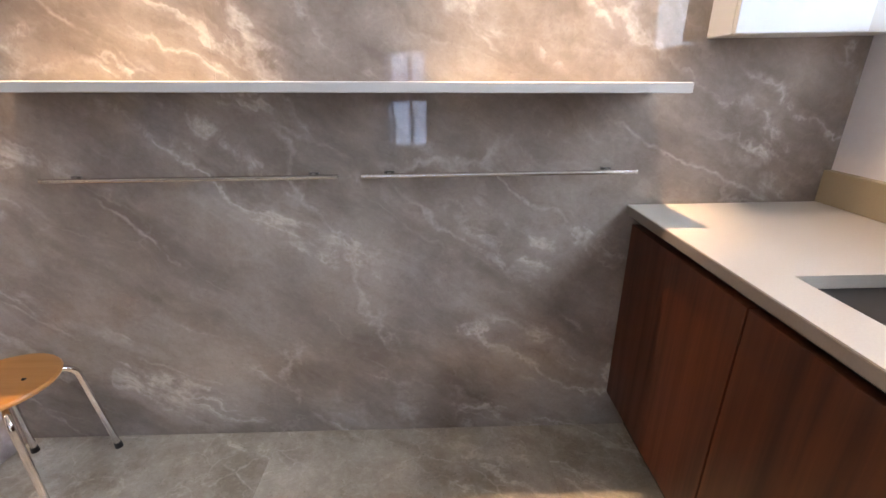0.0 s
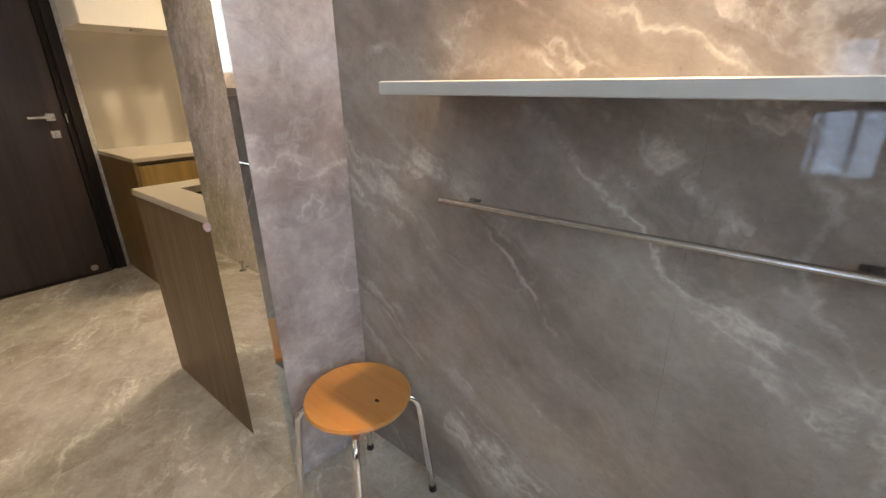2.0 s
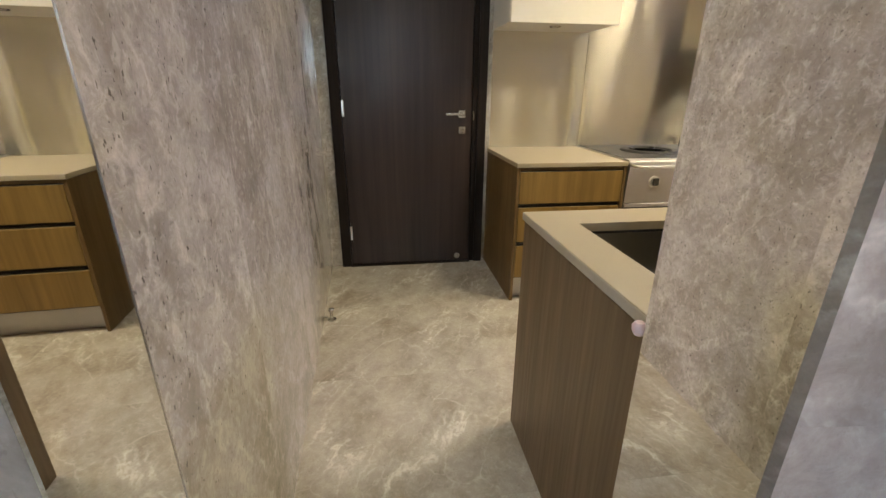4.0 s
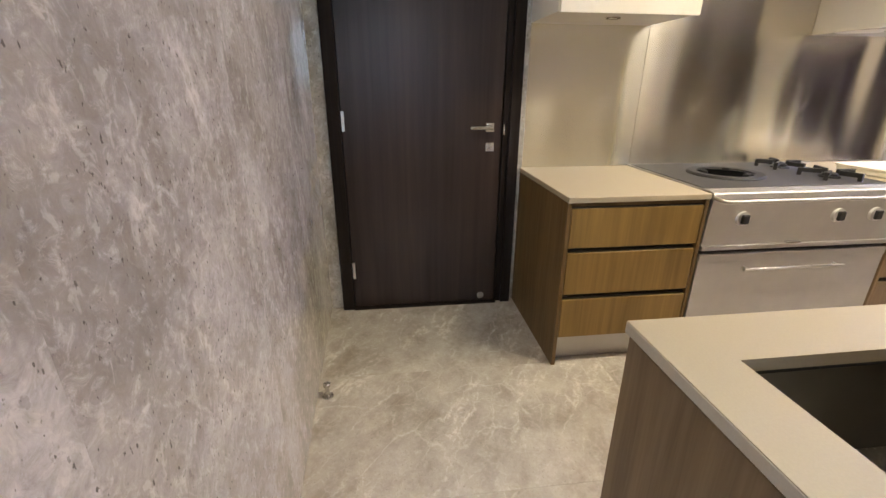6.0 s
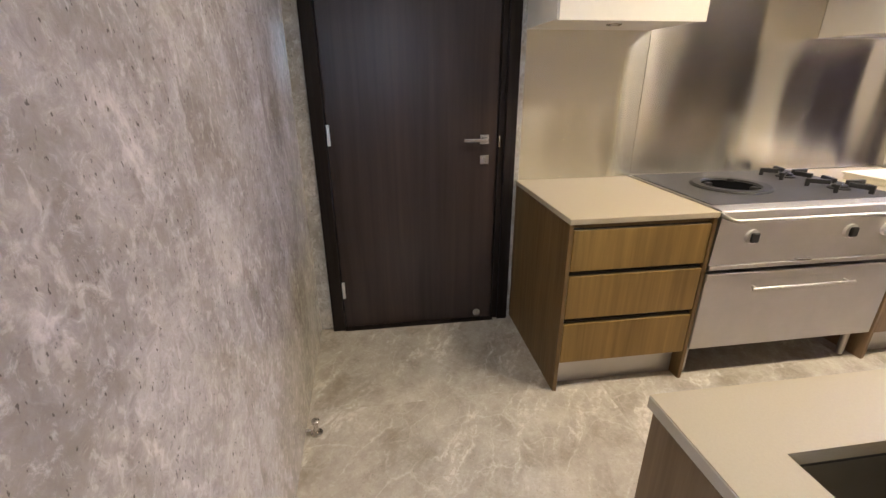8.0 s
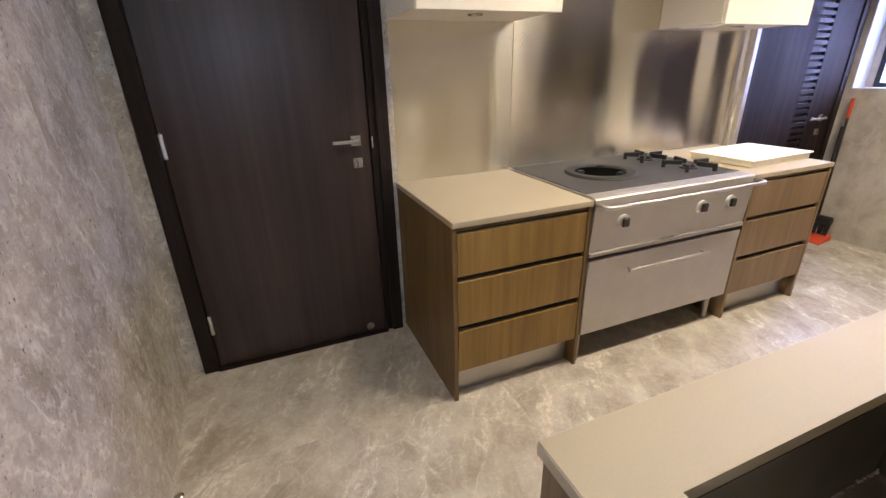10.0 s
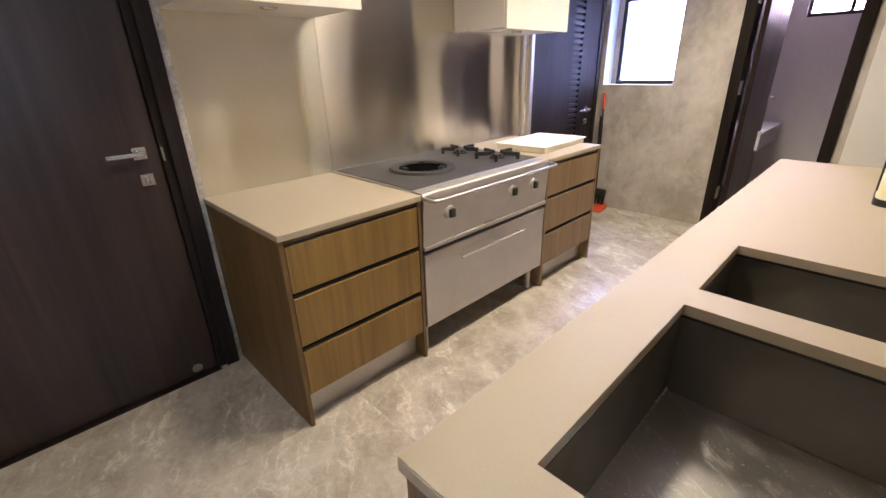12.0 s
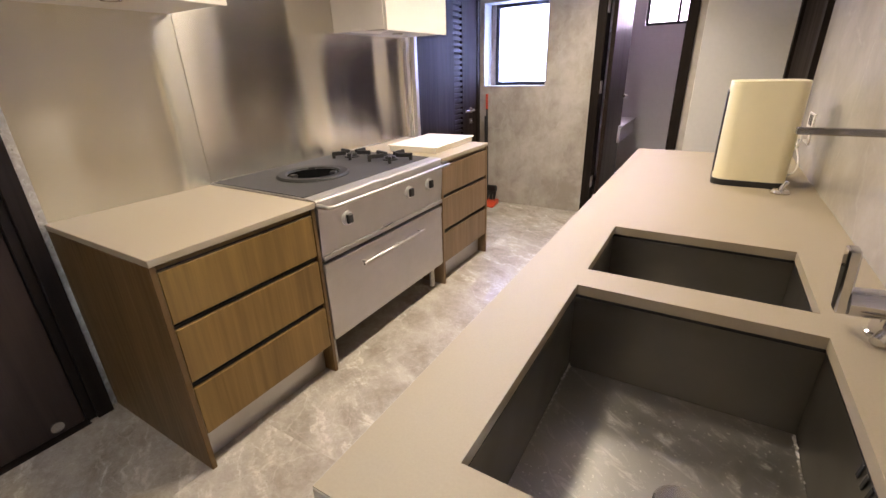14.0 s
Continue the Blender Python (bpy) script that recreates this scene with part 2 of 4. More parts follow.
SPLASH = steel("brushed_splashback", (0.72, 0.675, 0.59), 0.20, "y", wave=-0.45, brushed=0.95, lines=0.02)
SPLASH_FLAT = steel("brushed_splashback_flat", (0.66, 0.63, 0.55), 0.205, "y", wave=0.5, brushed=0.95, lines=0.01)
RANGE_DULL = steel("range_ledge", (0.50, 0.485, 0.47), 0.55, "y")
RANGE_STEEL = steel("range_steel", (0.51, 0.49, 0.465), 0.50, "y", blotch=0.05)
# bowl walls: steel darkened for the shade and dark reflections inside the sink
SINK_WALL_DARK = steel("sink_wall_shaded", (0.215, 0.200, 0.176), 0.30, "y", lines=0.0, blotch=0.16)
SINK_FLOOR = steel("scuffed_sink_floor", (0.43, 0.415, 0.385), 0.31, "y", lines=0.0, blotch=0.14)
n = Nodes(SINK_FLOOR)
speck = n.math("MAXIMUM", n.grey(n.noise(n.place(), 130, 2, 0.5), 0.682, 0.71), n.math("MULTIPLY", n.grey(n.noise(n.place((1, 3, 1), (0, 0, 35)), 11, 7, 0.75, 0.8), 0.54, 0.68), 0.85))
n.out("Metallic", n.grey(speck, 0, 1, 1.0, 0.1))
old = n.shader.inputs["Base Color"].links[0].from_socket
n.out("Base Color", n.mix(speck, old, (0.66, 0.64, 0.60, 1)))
HOB_STEEL = plain("hob_plate", (0.034, 0.032, 0.032), 0.6, 0.15)
# flat black standing in for the shade inside the open burner hole
HOLE_DARK = material("hole_dark", (0.004, 0.004, 0.004), 0.9, 0.0, Specular_IOR_Level=0.0)
CHROME = material("chrome", (0.72, 0.71, 0.72), 0.09, 1.0)
SATIN = material("satin_nickel", (0.60, 0.58, 0.56), 0.27, 1.0)
GUNMETAL = material("dark_bracket", (0.16, 0.15, 0.15), 0.4, 1.0)
KNOB = material("knob_ring", (0.66, 0.65, 0.64), 0.38, 0.7)
DARK_CHROME = material("dark_chrome", (0.33, 0.32, 0.31), 0.16, 1.0)
RAIL = material("rail_steel", (0.56, 0.54, 0.51), 0.32, 1.0)
MIRROR = material("mirror", (0.86, 0.86, 0.84), 0.015, 1.0)
IRON = plain("cast_iron", (0.011, 0.010, 0.010), 0.62, 0.2, 60)
RUBBER = plain("black_plastic", (0.014, 0.013, 0.013), 0.45, 0.1)
WHITE = plain("white_lacquer", (0.74, 0.70, 0.62), 0.25, 0.02, bump=0.0)
WHITE_COOL = plain("white_panel", (0.60, 0.64, 0.67), 0.3, 0.02, bump=0.0)
SHELF = plain("shelf_white", (0.48, 0.475, 0.46), 0.3, 0.03, bump=0.0)
CREAM = plain("cream_plastic", (0.80, 0.73, 0.50), 0.38, 0.02, bump=0.0)
PAPER = plain("white_board", (0.80, 0.75, 0.64), 0.5, 0.03)
ORANGE = plain("orange_plastic", (0.62, 0.07, 0.025), 0.35, 0.08)
PINK = plain("pink_rubber", (0.70, 0.50, 0.50), 0.4, 0.03)
BLACK_METAL = plain("black_window_frame", (0.02, 0.022, 0.028), 0.4, 0.1)
PALE_TRIM = material("pale_steel_trim", (0.75, 0.72, 0.70), 0.3, 1.0)
SEALANT = plain("white_sealant", (0.62, 0.60, 0.57), 0.5, 0.05)


def skyglow(name, colour, strength):
    m = material(name, (0, 0, 0), 1.0)
    b = m.node_tree.nodes["Principled BSDF"]
    b.inputs["Emission Color"].default_value, b.inputs["Emission Strength"].default_value = (*colour, 1), strength
    return m


LAMP_FACE = material("lamp_face", (0, 0, 0), 1.0)
LAMP_FACE.node_tree.nodes["Principled BSDF"].inputs["Emission Color"].default_value = (1.0, 0.85, 0.65, 1)
LAMP_FACE.node_tree.nodes["Principled BSDF"].inputs["Emission Strength"].default_value = 12
GLASS = material("window_glass", (1, 1, 1), 0.0, 0.0, Transmission_Weight=1.0, IOR=1.45)


# ---- mesh helpers ----
def link_mesh(name, bm, mat, parent=None, label="", smooth=False):
    me = bpy.data.meshes.new(name)
    bmesh.ops.recalc_face_normals(bm, faces=bm.faces)
    if smooth:
        for f in bm.faces:
            f.smooth = True
    bm.to_mesh(me)
    bm.free()
    me.materials.append(mat)
    if smooth:
        me.set_sharp_from_angle(angle=radians(38))
    ob = new(name, me)
    if parent:
        ob.parent = parent
    if label:
        ob["label"] = label
    return ob


def part(name, bm, mat, parent, label="", smooth=False):
    return link_mesh(name, bm, mat, parent, label, smooth)


def thing(name, label, category, group="", where=(0, 0, 0)):
    ob = new(name)
    ob.empty_display_size = 0.05
    ob.location = where
    return tagged(ob, label, category, group)


def add_box(bm, lo, hi, bevel=0.0, seg=1):
    x0, y0, z0 = lo
    x1, y1, z1 = hi
    r = bmesh.ops.create_cube(bm, size=1.0, matrix=Matrix.LocRotScale(((x0 + x1) / 2, (y0 + y1) / 2, (z0 + z1) / 2), None, (abs(x1 - x0), abs(y1 - y0), abs(z1 - z0))))
    if bevel:
        vs = set(r["verts"])
        es = [e for e in bm.edges if e.verts[0] in vs and e.verts[1] in vs]
        bmesh.ops.bevel(bm, geom=es, offset=bevel, segments=seg, affect="EDGES", profile=0.5)


def box(lo, hi, bevel=0.0, seg=1):
    bm = bmesh.new()
    add_box(bm, lo, hi, bevel, seg)
    return bm


def boxes(*pairs, bevel=0.0):
    bm = bmesh.new()
    for lo, hi in pairs:
        add_box(bm, lo, hi, bevel)
    return bm


def add_rod(bm, a, b, r, r2=None, seg=16):
    a, b = Vector(a), Vector(b)
    d = b - a
    m = Matrix.Translation((a + b) / 2) @ d.to_track_quat("Z", "Y").to_matrix().to_4x4()
    bmesh.ops.create_cone(bm, cap_ends=True, segments=seg, radius1=r, radius2=r if r2 is None else r2, depth=d.length, matrix=m)


def rod(a, b, r, r2=None, seg=16):
    bm = bmesh.new()
    add_rod(bm, a, b, r, r2, seg)
    return bm


def tube(points, r, seg=10, rounds=4):
    """A bent tube along points, its corners rounded."""
    pts = [Vector(p) for p in points]
    for _ in range(rounds):
        new_pts = [pts[0]]
        for p, q in zip(pts, pts[1:]):
            new_pts += [p * 0.75 + q * 0.25, p * 0.25 + q * 0.75]
        pts = new_pts + [pts[-1]]
    bm = bmesh.new()
    rings = []
    up = Vector((0.123, 0.456, 0.88)).normalized()
    for i, p in enumerate(pts):
        d = (pts[min(i + 1, len(pts) - 1)] - pts[max(i - 1, 0)]).normalized()
        s = d.cross(up).normalized()
        t = s.cross(d)
        up = t
        rings.append([bm.verts.new(p + r * (math.cos(a) * s + math.sin(a) * t)) for a in [2 * math.pi * k / seg for k in range(seg)]])
    for u, v in zip(rings, rings[1:]):
        for k in range(seg):
            bm.faces.new((u[k], u[(k + 1) % seg], v[(k + 1) % seg], v[k]))
    bm.faces.new(rings[0])
    bm.faces.new(list(reversed(rings[-1])))
    return bm


def lathe(profile, centre=(0, 0, 0), seg=40):
    """A turned body from (radius, height) pairs."""
    bm = bmesh.new()
    c = Vector(centre)
    rings = []
    for r, z in profile:
        if r < 1e-5:
            rings.append([bm.verts.new(c + Vector((0, 0, z)))])
        else:
            rings.append([bm.verts.new(c + Vector((r * math.cos(2 * math.pi * k / seg), r * math.sin(2 * math.pi * k / seg), z))) for k in range(seg)])
    for u, v in zip(rings, rings[1:]):
        for k in range(seg):
            j = (k + 1) % seg
            a, b, c2, d = u[k % len(u)], u[j % len(u)], v[j % len(v)], v[k % len(v)]
            if len(u) == 1 and len(v) > 1:
                bm.faces.new((a, c2, d))
            elif len(v) == 1 and len(u) > 1:
                bm.faces.new((a, b, c2))
            elif len(u) > 1:
                bm.faces.new((a, b, c2, d))
    return bm


def pierced(xs, ys, holes, z0, z1):
    """A flat slab over the grid xs, ys as one mesh; holes lists the (i, j) cells left open."""
    bm = bmesh.new()
    v = {(i, j, k): bm.verts.new((x, y, z)) for i, x in enumerate(xs) for j, y in enumerate(ys) for k, z in ((0, z0), (1, z1))}
    cells = {(i, j) for i in range(len(xs) - 1) for j in range(len(ys) - 1)} - set(holes)
    for i, j in cells:
        for k in (0, 1):
            bm.faces.new((v[i, j, k], v[i + 1, j, k], v[i + 1, j + 1, k], v[i, j + 1, k]))
        for (di, dj), (p, q) in {(-1, 0): ((i, j), (i, j + 1)), (1, 0): ((i + 1, j), (i + 1, j + 1)), (0, -1): ((i, j), (i + 1, j)), (0, 1): ((i, j + 1), (i + 1, j + 1))}.items():
            if (i + di, j + dj) not in cells:
                bm.faces.new((v[(*p, 0)], v[(*q, 0)], v[(*q, 1)], v[(*p, 1)]))
    bmesh.ops.recalc_face_normals(bm, faces=bm.faces)
    bm.normal_update()
    edges = [e for e in bm.edges if len(e.link_faces) == 2 and e.link_faces[0].normal.dot(e.link_faces[1].normal) < 0.5 and e.verts[0].co.z == e.verts[1].co.z == z1]
    bmesh.ops.bevel(bm, geom=edges, offset=0.002, segments=2, affect="EDGES", profile=0.5)
    return bm


def structure(name, bm, mat, label, category="wall"):
    return tagged(link_mesh(name, bm, mat), label, category, kind="structure")


# ---- plan ----
WALL_Y = 1.40        # marble wall of the near kitchen
STUB_X = -1.24       # face of the partition towards the near kitchen
PART_X = -1.47       # face of the partition towards the cooking kitchen
GAP_LO, GAP_HI = 0.282, 1.075   # mirrored sides of the doorway
PASSAGE = pose(STUB_X, 0.284, 0, 0, 0, 2.0)   # face of the marble wall along the passage, a little off square
MIRROR_W = 0.19
BACK_X = -4.12       # wall behind the range
FAR_Y = 5.25
NEAR_X = 1.62
REAR_Y = -1.95

# floor bed and ceiling
structure("floor", box((-4.4, -2.2, -0.12), (1.9, 7.2, -0.012)), GROUT, "grey-beige stone slab floor with thin joints", "floor")
structure("ceiling", box((-4.4, -2.2, CEIL), (1.9, 7.2, CEIL + 0.1)), PLASTER, "plain white ceiling", "ceiling")

# walls
structure("wall_north", box((STUB_X - 0.2, WALL_Y + 0.012, 0), (NEAR_X + 0.1, WALL_Y + 0.16, CEIL)), GROUT, "wall clad in grey-brown veined marble slabs")
structure("wall_partition", boxes(((PART_X + 0.012, GAP_HI + 0.008, 0), (STUB_X - 0.014, WALL_Y + 0.012, CEIL)),
                                  ((PART_X + 0.012, WALL_Y + 0.16, 0), (STUB_X - 0.014, 4.0, CEIL)),
                                  ((PART_X + 0.012, WALL_Y + 0.012, 0), (STUB_X - 0.2, WALL_Y + 0.16, CEIL)),
                                  ((PART_X + 0.112, -2.0, 0), (STUB_X - 0.014, GAP_LO - 0.02, CEIL))), PLASTER, "partition wall between the two kitchens")
bm = box((-3.05, -0.16, 0), (-MIRROR_W - 0.001, -0.012, CEIL))
bm.transform(PASSAGE)
structure("wall_passage", bm, GROUT, "wall clad in pale grey polished marble")
structure("wall_rear", boxes(((STUB_X - 0.1, REAR_Y - 0.15, 0), (-0.14, REAR_Y, CEIL)), ((0.32, REAR_Y - 0.15, 0), (NEAR_X + 0.1, REAR_Y, CEIL)),
                             ((-0.14, REAR_Y - 0.15, 0), (0.32, REAR_Y, 0.60)), ((-0.14, REAR_Y - 0.15, 1.58), (0.32, REAR_Y, CEIL))), PLASTER, "plain plastered wall with a window")
structure("wall_east", boxes(((NEAR_X, -2.1, 0), (NEAR_X + 0.15, WALL_Y + 0.16, 1.42)), ((NEAR_X, -2.1, 2.35), (NEAR_X + 0.15, WALL_Y + 0.16, CEIL)),
                             ((NEAR_X, -2.1, 1.42), (NEAR_X + 0.15, -0.90, 2.35)), ((NEAR_X + 0.22, 1.15, 1.42), (NEAR_X + 0.3, WALL_Y + 0.16, 2.35))), LILAC, "wall with a window over the counter")
bm = bmesh.new()
ends = [[bm.verts.new((x, y, z)) for x, y in ((NEAR_X, WALL_Y - 0.012), (NEAR_X + 0.219, 1.15), (NEAR_X + 0.219, WALL_Y + 0.1), (NEAR_X, WALL_Y + 0.1))] for z in (1.421, 2.349)]
for k in range(4):
    bm.faces.new((ends[0][k], ends[0][(k + 1) % 4], ends[1][(k + 1) % 4], ends[1][k]))
bm.faces.new(ends[0])
bm.faces.new(ends[1])
structure("trim_east_reveal", bm, LILAC, "white splayed reveal of the window over the counter", "reveal")
structure("trim_east_sill", boxes(((NEAR_X + 0.15, -1.0, 1.3), (NEAR_X + 0.3, 1.149, 1.419)), ((NEAR_X + 0.15, -1.0, 2.351), (NEAR_X + 0.3, 1.149, CEIL)), ((NEAR_X + 0.15, -1.0, 1.42), (NEAR_X + 0.3, -0.901, 2.35))), LILAC, "white sill and head of the window over the counter", "sill")
structure("wall_west", boxes(((BACK_X - 0.15, 0.10, 0), (BACK_X - 0.012, 0.26, CEIL)), ((BACK_X - 0.15, 1.365, 0), (BACK_X - 0.012, FAR_Y + 0.3, CEIL)),
                             ((BACK_X - 0.15, 0.26, 2.14), (BACK_X - 0.012, 1.365, CEIL)), ((BACK_X - 0.25, 0.2, 0), (BACK_X - 0.15, 1.4, CEIL))), PLASTER, "wall behind the range")
DX0, DX1 = -2.885, -2.19   # doorway in the far wall
structure("wall_far", boxes(((-4.27, FAR_Y, 0), (DX0, FAR_Y + 0.22, 1.243)), ((-4.27, FAR_Y, 2.02), (DX0, FAR_Y + 0.22, CEIL)),
                            ((-4.27, FAR_Y, 1.243), (-4.05, FAR_Y + 0.22, 2.02)), ((-3.378, FAR_Y, 1.243), (DX0, FAR_Y + 0.22, 2.02)), ((-4.05, FAR_Y + 0.17, 1.243), (-3.995, FAR_Y + 0.22, 2.02)),
                            ((DX0, FAR_Y, 2.12), (DX1, FAR_Y + 0.22, CEIL)), ((DX1, FAR_Y, 0), (-1.2, FAR_Y + 0.22, CEIL))), MARBLE_FAR, "far wall of pale mottled stone with a window")
structure("wall_far_panel", box((-2.085, FAR_Y - 0.02, 0), (PART_X + 0.012, FAR_Y - 0.002, CEIL), 0.003), PLASTER, "smooth off-white wall panel")
structure("wall_corner", box((PART_X + 0.012, 4.0, 0), (STUB_X - 0.014, FAR_Y, CEIL)), PLASTER, "end of the partition wall")
structure("wall_annex", boxes(((-3.2, 7.0, 0), (-2.78, 7.1, CEIL)), ((-2.30, 7.0, 0), (-1.9, 7.1, CEIL)), ((-2.78, 7.0, 0), (-2.30, 7.1, 1.83)), ((-2.78, 7.0, 2.3), (-2.30, 7.1, CEIL)),
                              ((-3.3, FAR_Y + 0.22, 0), (-3.2, 7.1, CEIL)), ((-1.9, FAR_Y + 0.22, 0), (-1.8, 7.1, CEIL))), LILAC, "white plastered walls of a small room beyond the doorway")


# added out of view: dark sheet for the splashback to reflect through the doorway
structure("wall_annex_side", box((-2.15, FAR_Y + 0.221, 0), (-2.05, 6.999, CEIL)), WENGE_DULL, "unseen dark side wall added to darken the splashback's reflection")

# ---- doorway: mirrored sides ----
right_side = thing("mirror_panel", "polished mirror-steel lining on the side of the doorway", "door jamb", "mirrored doorway sides")
part("mirror_face", box((-1.522, GAP_HI, 0.0), (STUB_X - 0.006, GAP_HI + 0.008, CEIL - 0.002)), MIRROR, right_side)
part("edge_strip", box((STUB_X - 0.006, GAP_HI, 0.0), (STUB_X + 0.001, GAP_HI + 0.024, CEIL)), MIRROR, right_side)
left_side = thing("mirror_panel", "polished mirror-steel lining on the side of the doorway", "door jamb", "mirrored doorway sides")
bm = box((-MIRROR_W, -0.010, 0.0), (0.0195, -0.001, CEIL - 0.002))
bm.transform(PASSAGE)
part("mirror_face", bm, MIRROR, left_side)
bm = box((-MIRROR_W - 0.0008, -0.010, 0.0), (-MIRROR_W - 0.0001, 0.0005, CEIL - 0.002))
bm.transform(PASSAGE)
part("edge_strip", bm, SATIN, left_side)


# ---- dark doors ----
def lever(parent, x, y, z, side=-1, reach=0.125):
    """A square rose with a flat lever that points along y by side, and a square key plate under it; the door faces +x."""
    h = part("handle", boxes(((x, y - 0.026, z - 0.022), (x + 0.010, y + 0.026, z + 0.030)),
                             ((x + 0.01, y - 0.011, z - 0.005), (x + 0.048, y + 0.011, z + 0.017)), bevel=0.002), SATIN, parent, "satin nickel lever handle")
    part("lever", box((x + 0.040, y + min(0, side * reach), z - 0.004), (x + 0.056, y + max(0, side * reach) + 0.012, z + 0.014), 0.003), SATIN, h)
    k = part("lock_plate", box((x, y - 0.024, z - 0.135), (x + 0.009, y + 0.028, z - 0.083), 0.002), SATIN, parent)
    part("thumb_turn", box((x + 0.009, y - 0.004, z - 0.125), (x + 0.024, y + 0.007, z - 0.093), 0.002), SATIN, k)


door = thing("door", "closed dark wenge wood door with a satin nickel lever", "door")
part("leaf", box((-4.145, 0.336, 0.006), (-4.100, 1.262, 2.07), 0.002), WENGE, door)
part("frame", boxes(((-4.15, 0.262, 0), (-4.068, 0.332, 2.14)), ((-4.15, 1.266, 0), (-4.085, 1.300, 2.14)), ((-4.15, 1.300, 0), (-4.066, 1.362, 2.14)), ((-4.15, 0.332, 2.072), (-4.068, 1.266, 2.14)), bevel=0.002), WENGE_FRAME, door)
part("threshold", box((-4.24, 0.33, -0.011), (-4.06, 1.27, 0.004), 0.002), WENGE_FRAME, door)
lever(door, -4.100, 1.19, 1.137)
for hz in (0.265, 1.18, 1.9):
    hinge = part("hinge", box((-4.0995, 0.334, hz - 0.055), (-4.090, 0.352, hz + 0.055), 0.003, 2), PALE_TRIM, door)
    part("pin_cap", rod((-4.094, 0.342, hz + 0.055), (-4.094, 0.342, hz + 0.062), 0.005, 0.004), SATIN, hinge)
part("door_magnet", rod((-4.1, 1.168, 0.045), (-4.094, 1.168, 0.045), 0.026, 0.024, 28), SATIN, door, "round steel catch plate near the floor")
part("strike_plate", box((-4.085, 1.268, 1.10), (-4.083, 1.276, 1.16)), SATIN, door)

# louvred dark door on the wall beyond the range
louvre_door = thing("louvre_door", "dark wood door with a vertical louvre vent", "door")
part("leaf", boxes(((-4.125, 4.10, 0.01), (-4.095, 4.69, 2.1)), ((-4.125, 4.86, 0.01), (-4.095, 5.17, 2.1)), ((-4.125, 4.69, 0.01), (-4.095, 4.86, 0.3)), ((-4.125, 4.69, 2.0), (-4.095, 4.86, 2.1)),
                   ((-4.128, 4.69, 0.3), (-4.12, 4.86, 2.0))), WENGE_DULL, louvre_door)
for k in range(34):
    z = 0.32 + k * 0.050
    part("louvre_slat", box((-4.118, 4.69, z), (-4.096, 4.86, z + 0.028), 0.002), WENGE_FRAME, louvre_door)
part("frame", boxes(((-4.128, 4.045, 0), (-4.085, 4.097, 2.16)), ((-4.128, 5.173, 0), (-4.085, 5.235, 2.16)), ((-4.128, 4.097, 2.103), (-4.085, 5.173, 2.16)), bevel=0.002), WENGE_FRAME, louvre_door)
part("edge_strip", box((-4.128, 4.0, 0), (-4.07, 4.042, 2.16), 0.002), PALE_TRIM, louvre_door, "pale metal edge strip")
lever(louvre_door, -4.095, 5.02, 1.02, -1, 0.20)

# far doorway: frame and open leaf
far_door = thing("far_door", "dark wood door standing open into a small white room", "door")
part("frame", boxes(((DX0 - 0.045, FAR_Y - 0.02, 0), (DX0 + 0.035, FAR_Y + 0.16, 2.17)), ((DX1 - 0.03, FAR_Y - 0.02, 0), (DX1 + 0.05, FAR_Y + 0.16, 2.17)), ((DX0 + 0.035, FAR_Y - 0.02, 2.09), (DX1 - 0.03, FAR_Y + 0.16, 2.17)), bevel=0.003), WENGE_FRAME, far_door)
bm = box((0, -0.04, 0.01), (0.64, 0.0, 2.08), 0.002)
bm.transform(pose(DX0 + 0.05, FAR_Y + 0.17, 0, 0, 0, 87))
part("leaf", bm, WENGE, far_door)
for hz in (0.33, 1.227, 1.9):
    part("hinge", box((DX0 + 0.036, FAR_Y - 0.012, hz - 0.055), (DX0 + 0.043, FAR_Y + 0.060, hz + 0.055), 0.001), PALE_TRIM, far_door)
bm = boxes(((0.56, -0.05, 1.08), (0.60, -0.04, 1.13)), ((0.46, -0.09, 1.10), (0.60, -0.075, 1.115)), ((0.572, -0.09, 1.095), (0.588, -0.04, 1.12)))
bm.transform(pose(DX0 + 0.05, FAR_Y + 0.17, 0, 0, 0, 87))
part("handle", bm, SATIN, far_door)

# dark door on the right past the counter
side_door = thing("side_door", "dark brown wood door and frame past the worktop", "door")
part("leaf", box((PART_X - 0.004, 4.12, 0.01), (PART_X + 0.010, 5.10, 2.1), 0.002), WENGE_DULL, side_door)
part("frame", boxes(((PART_X - 0.025, 4.03, 0), (PART_X + 0.010, 4.118, 2.16)), ((PART_X - 0.025, 5.102, 0), (PART_X + 0.010, 5.2, 2.16)), bevel=0.003), WENGE_FRAME, side_door)


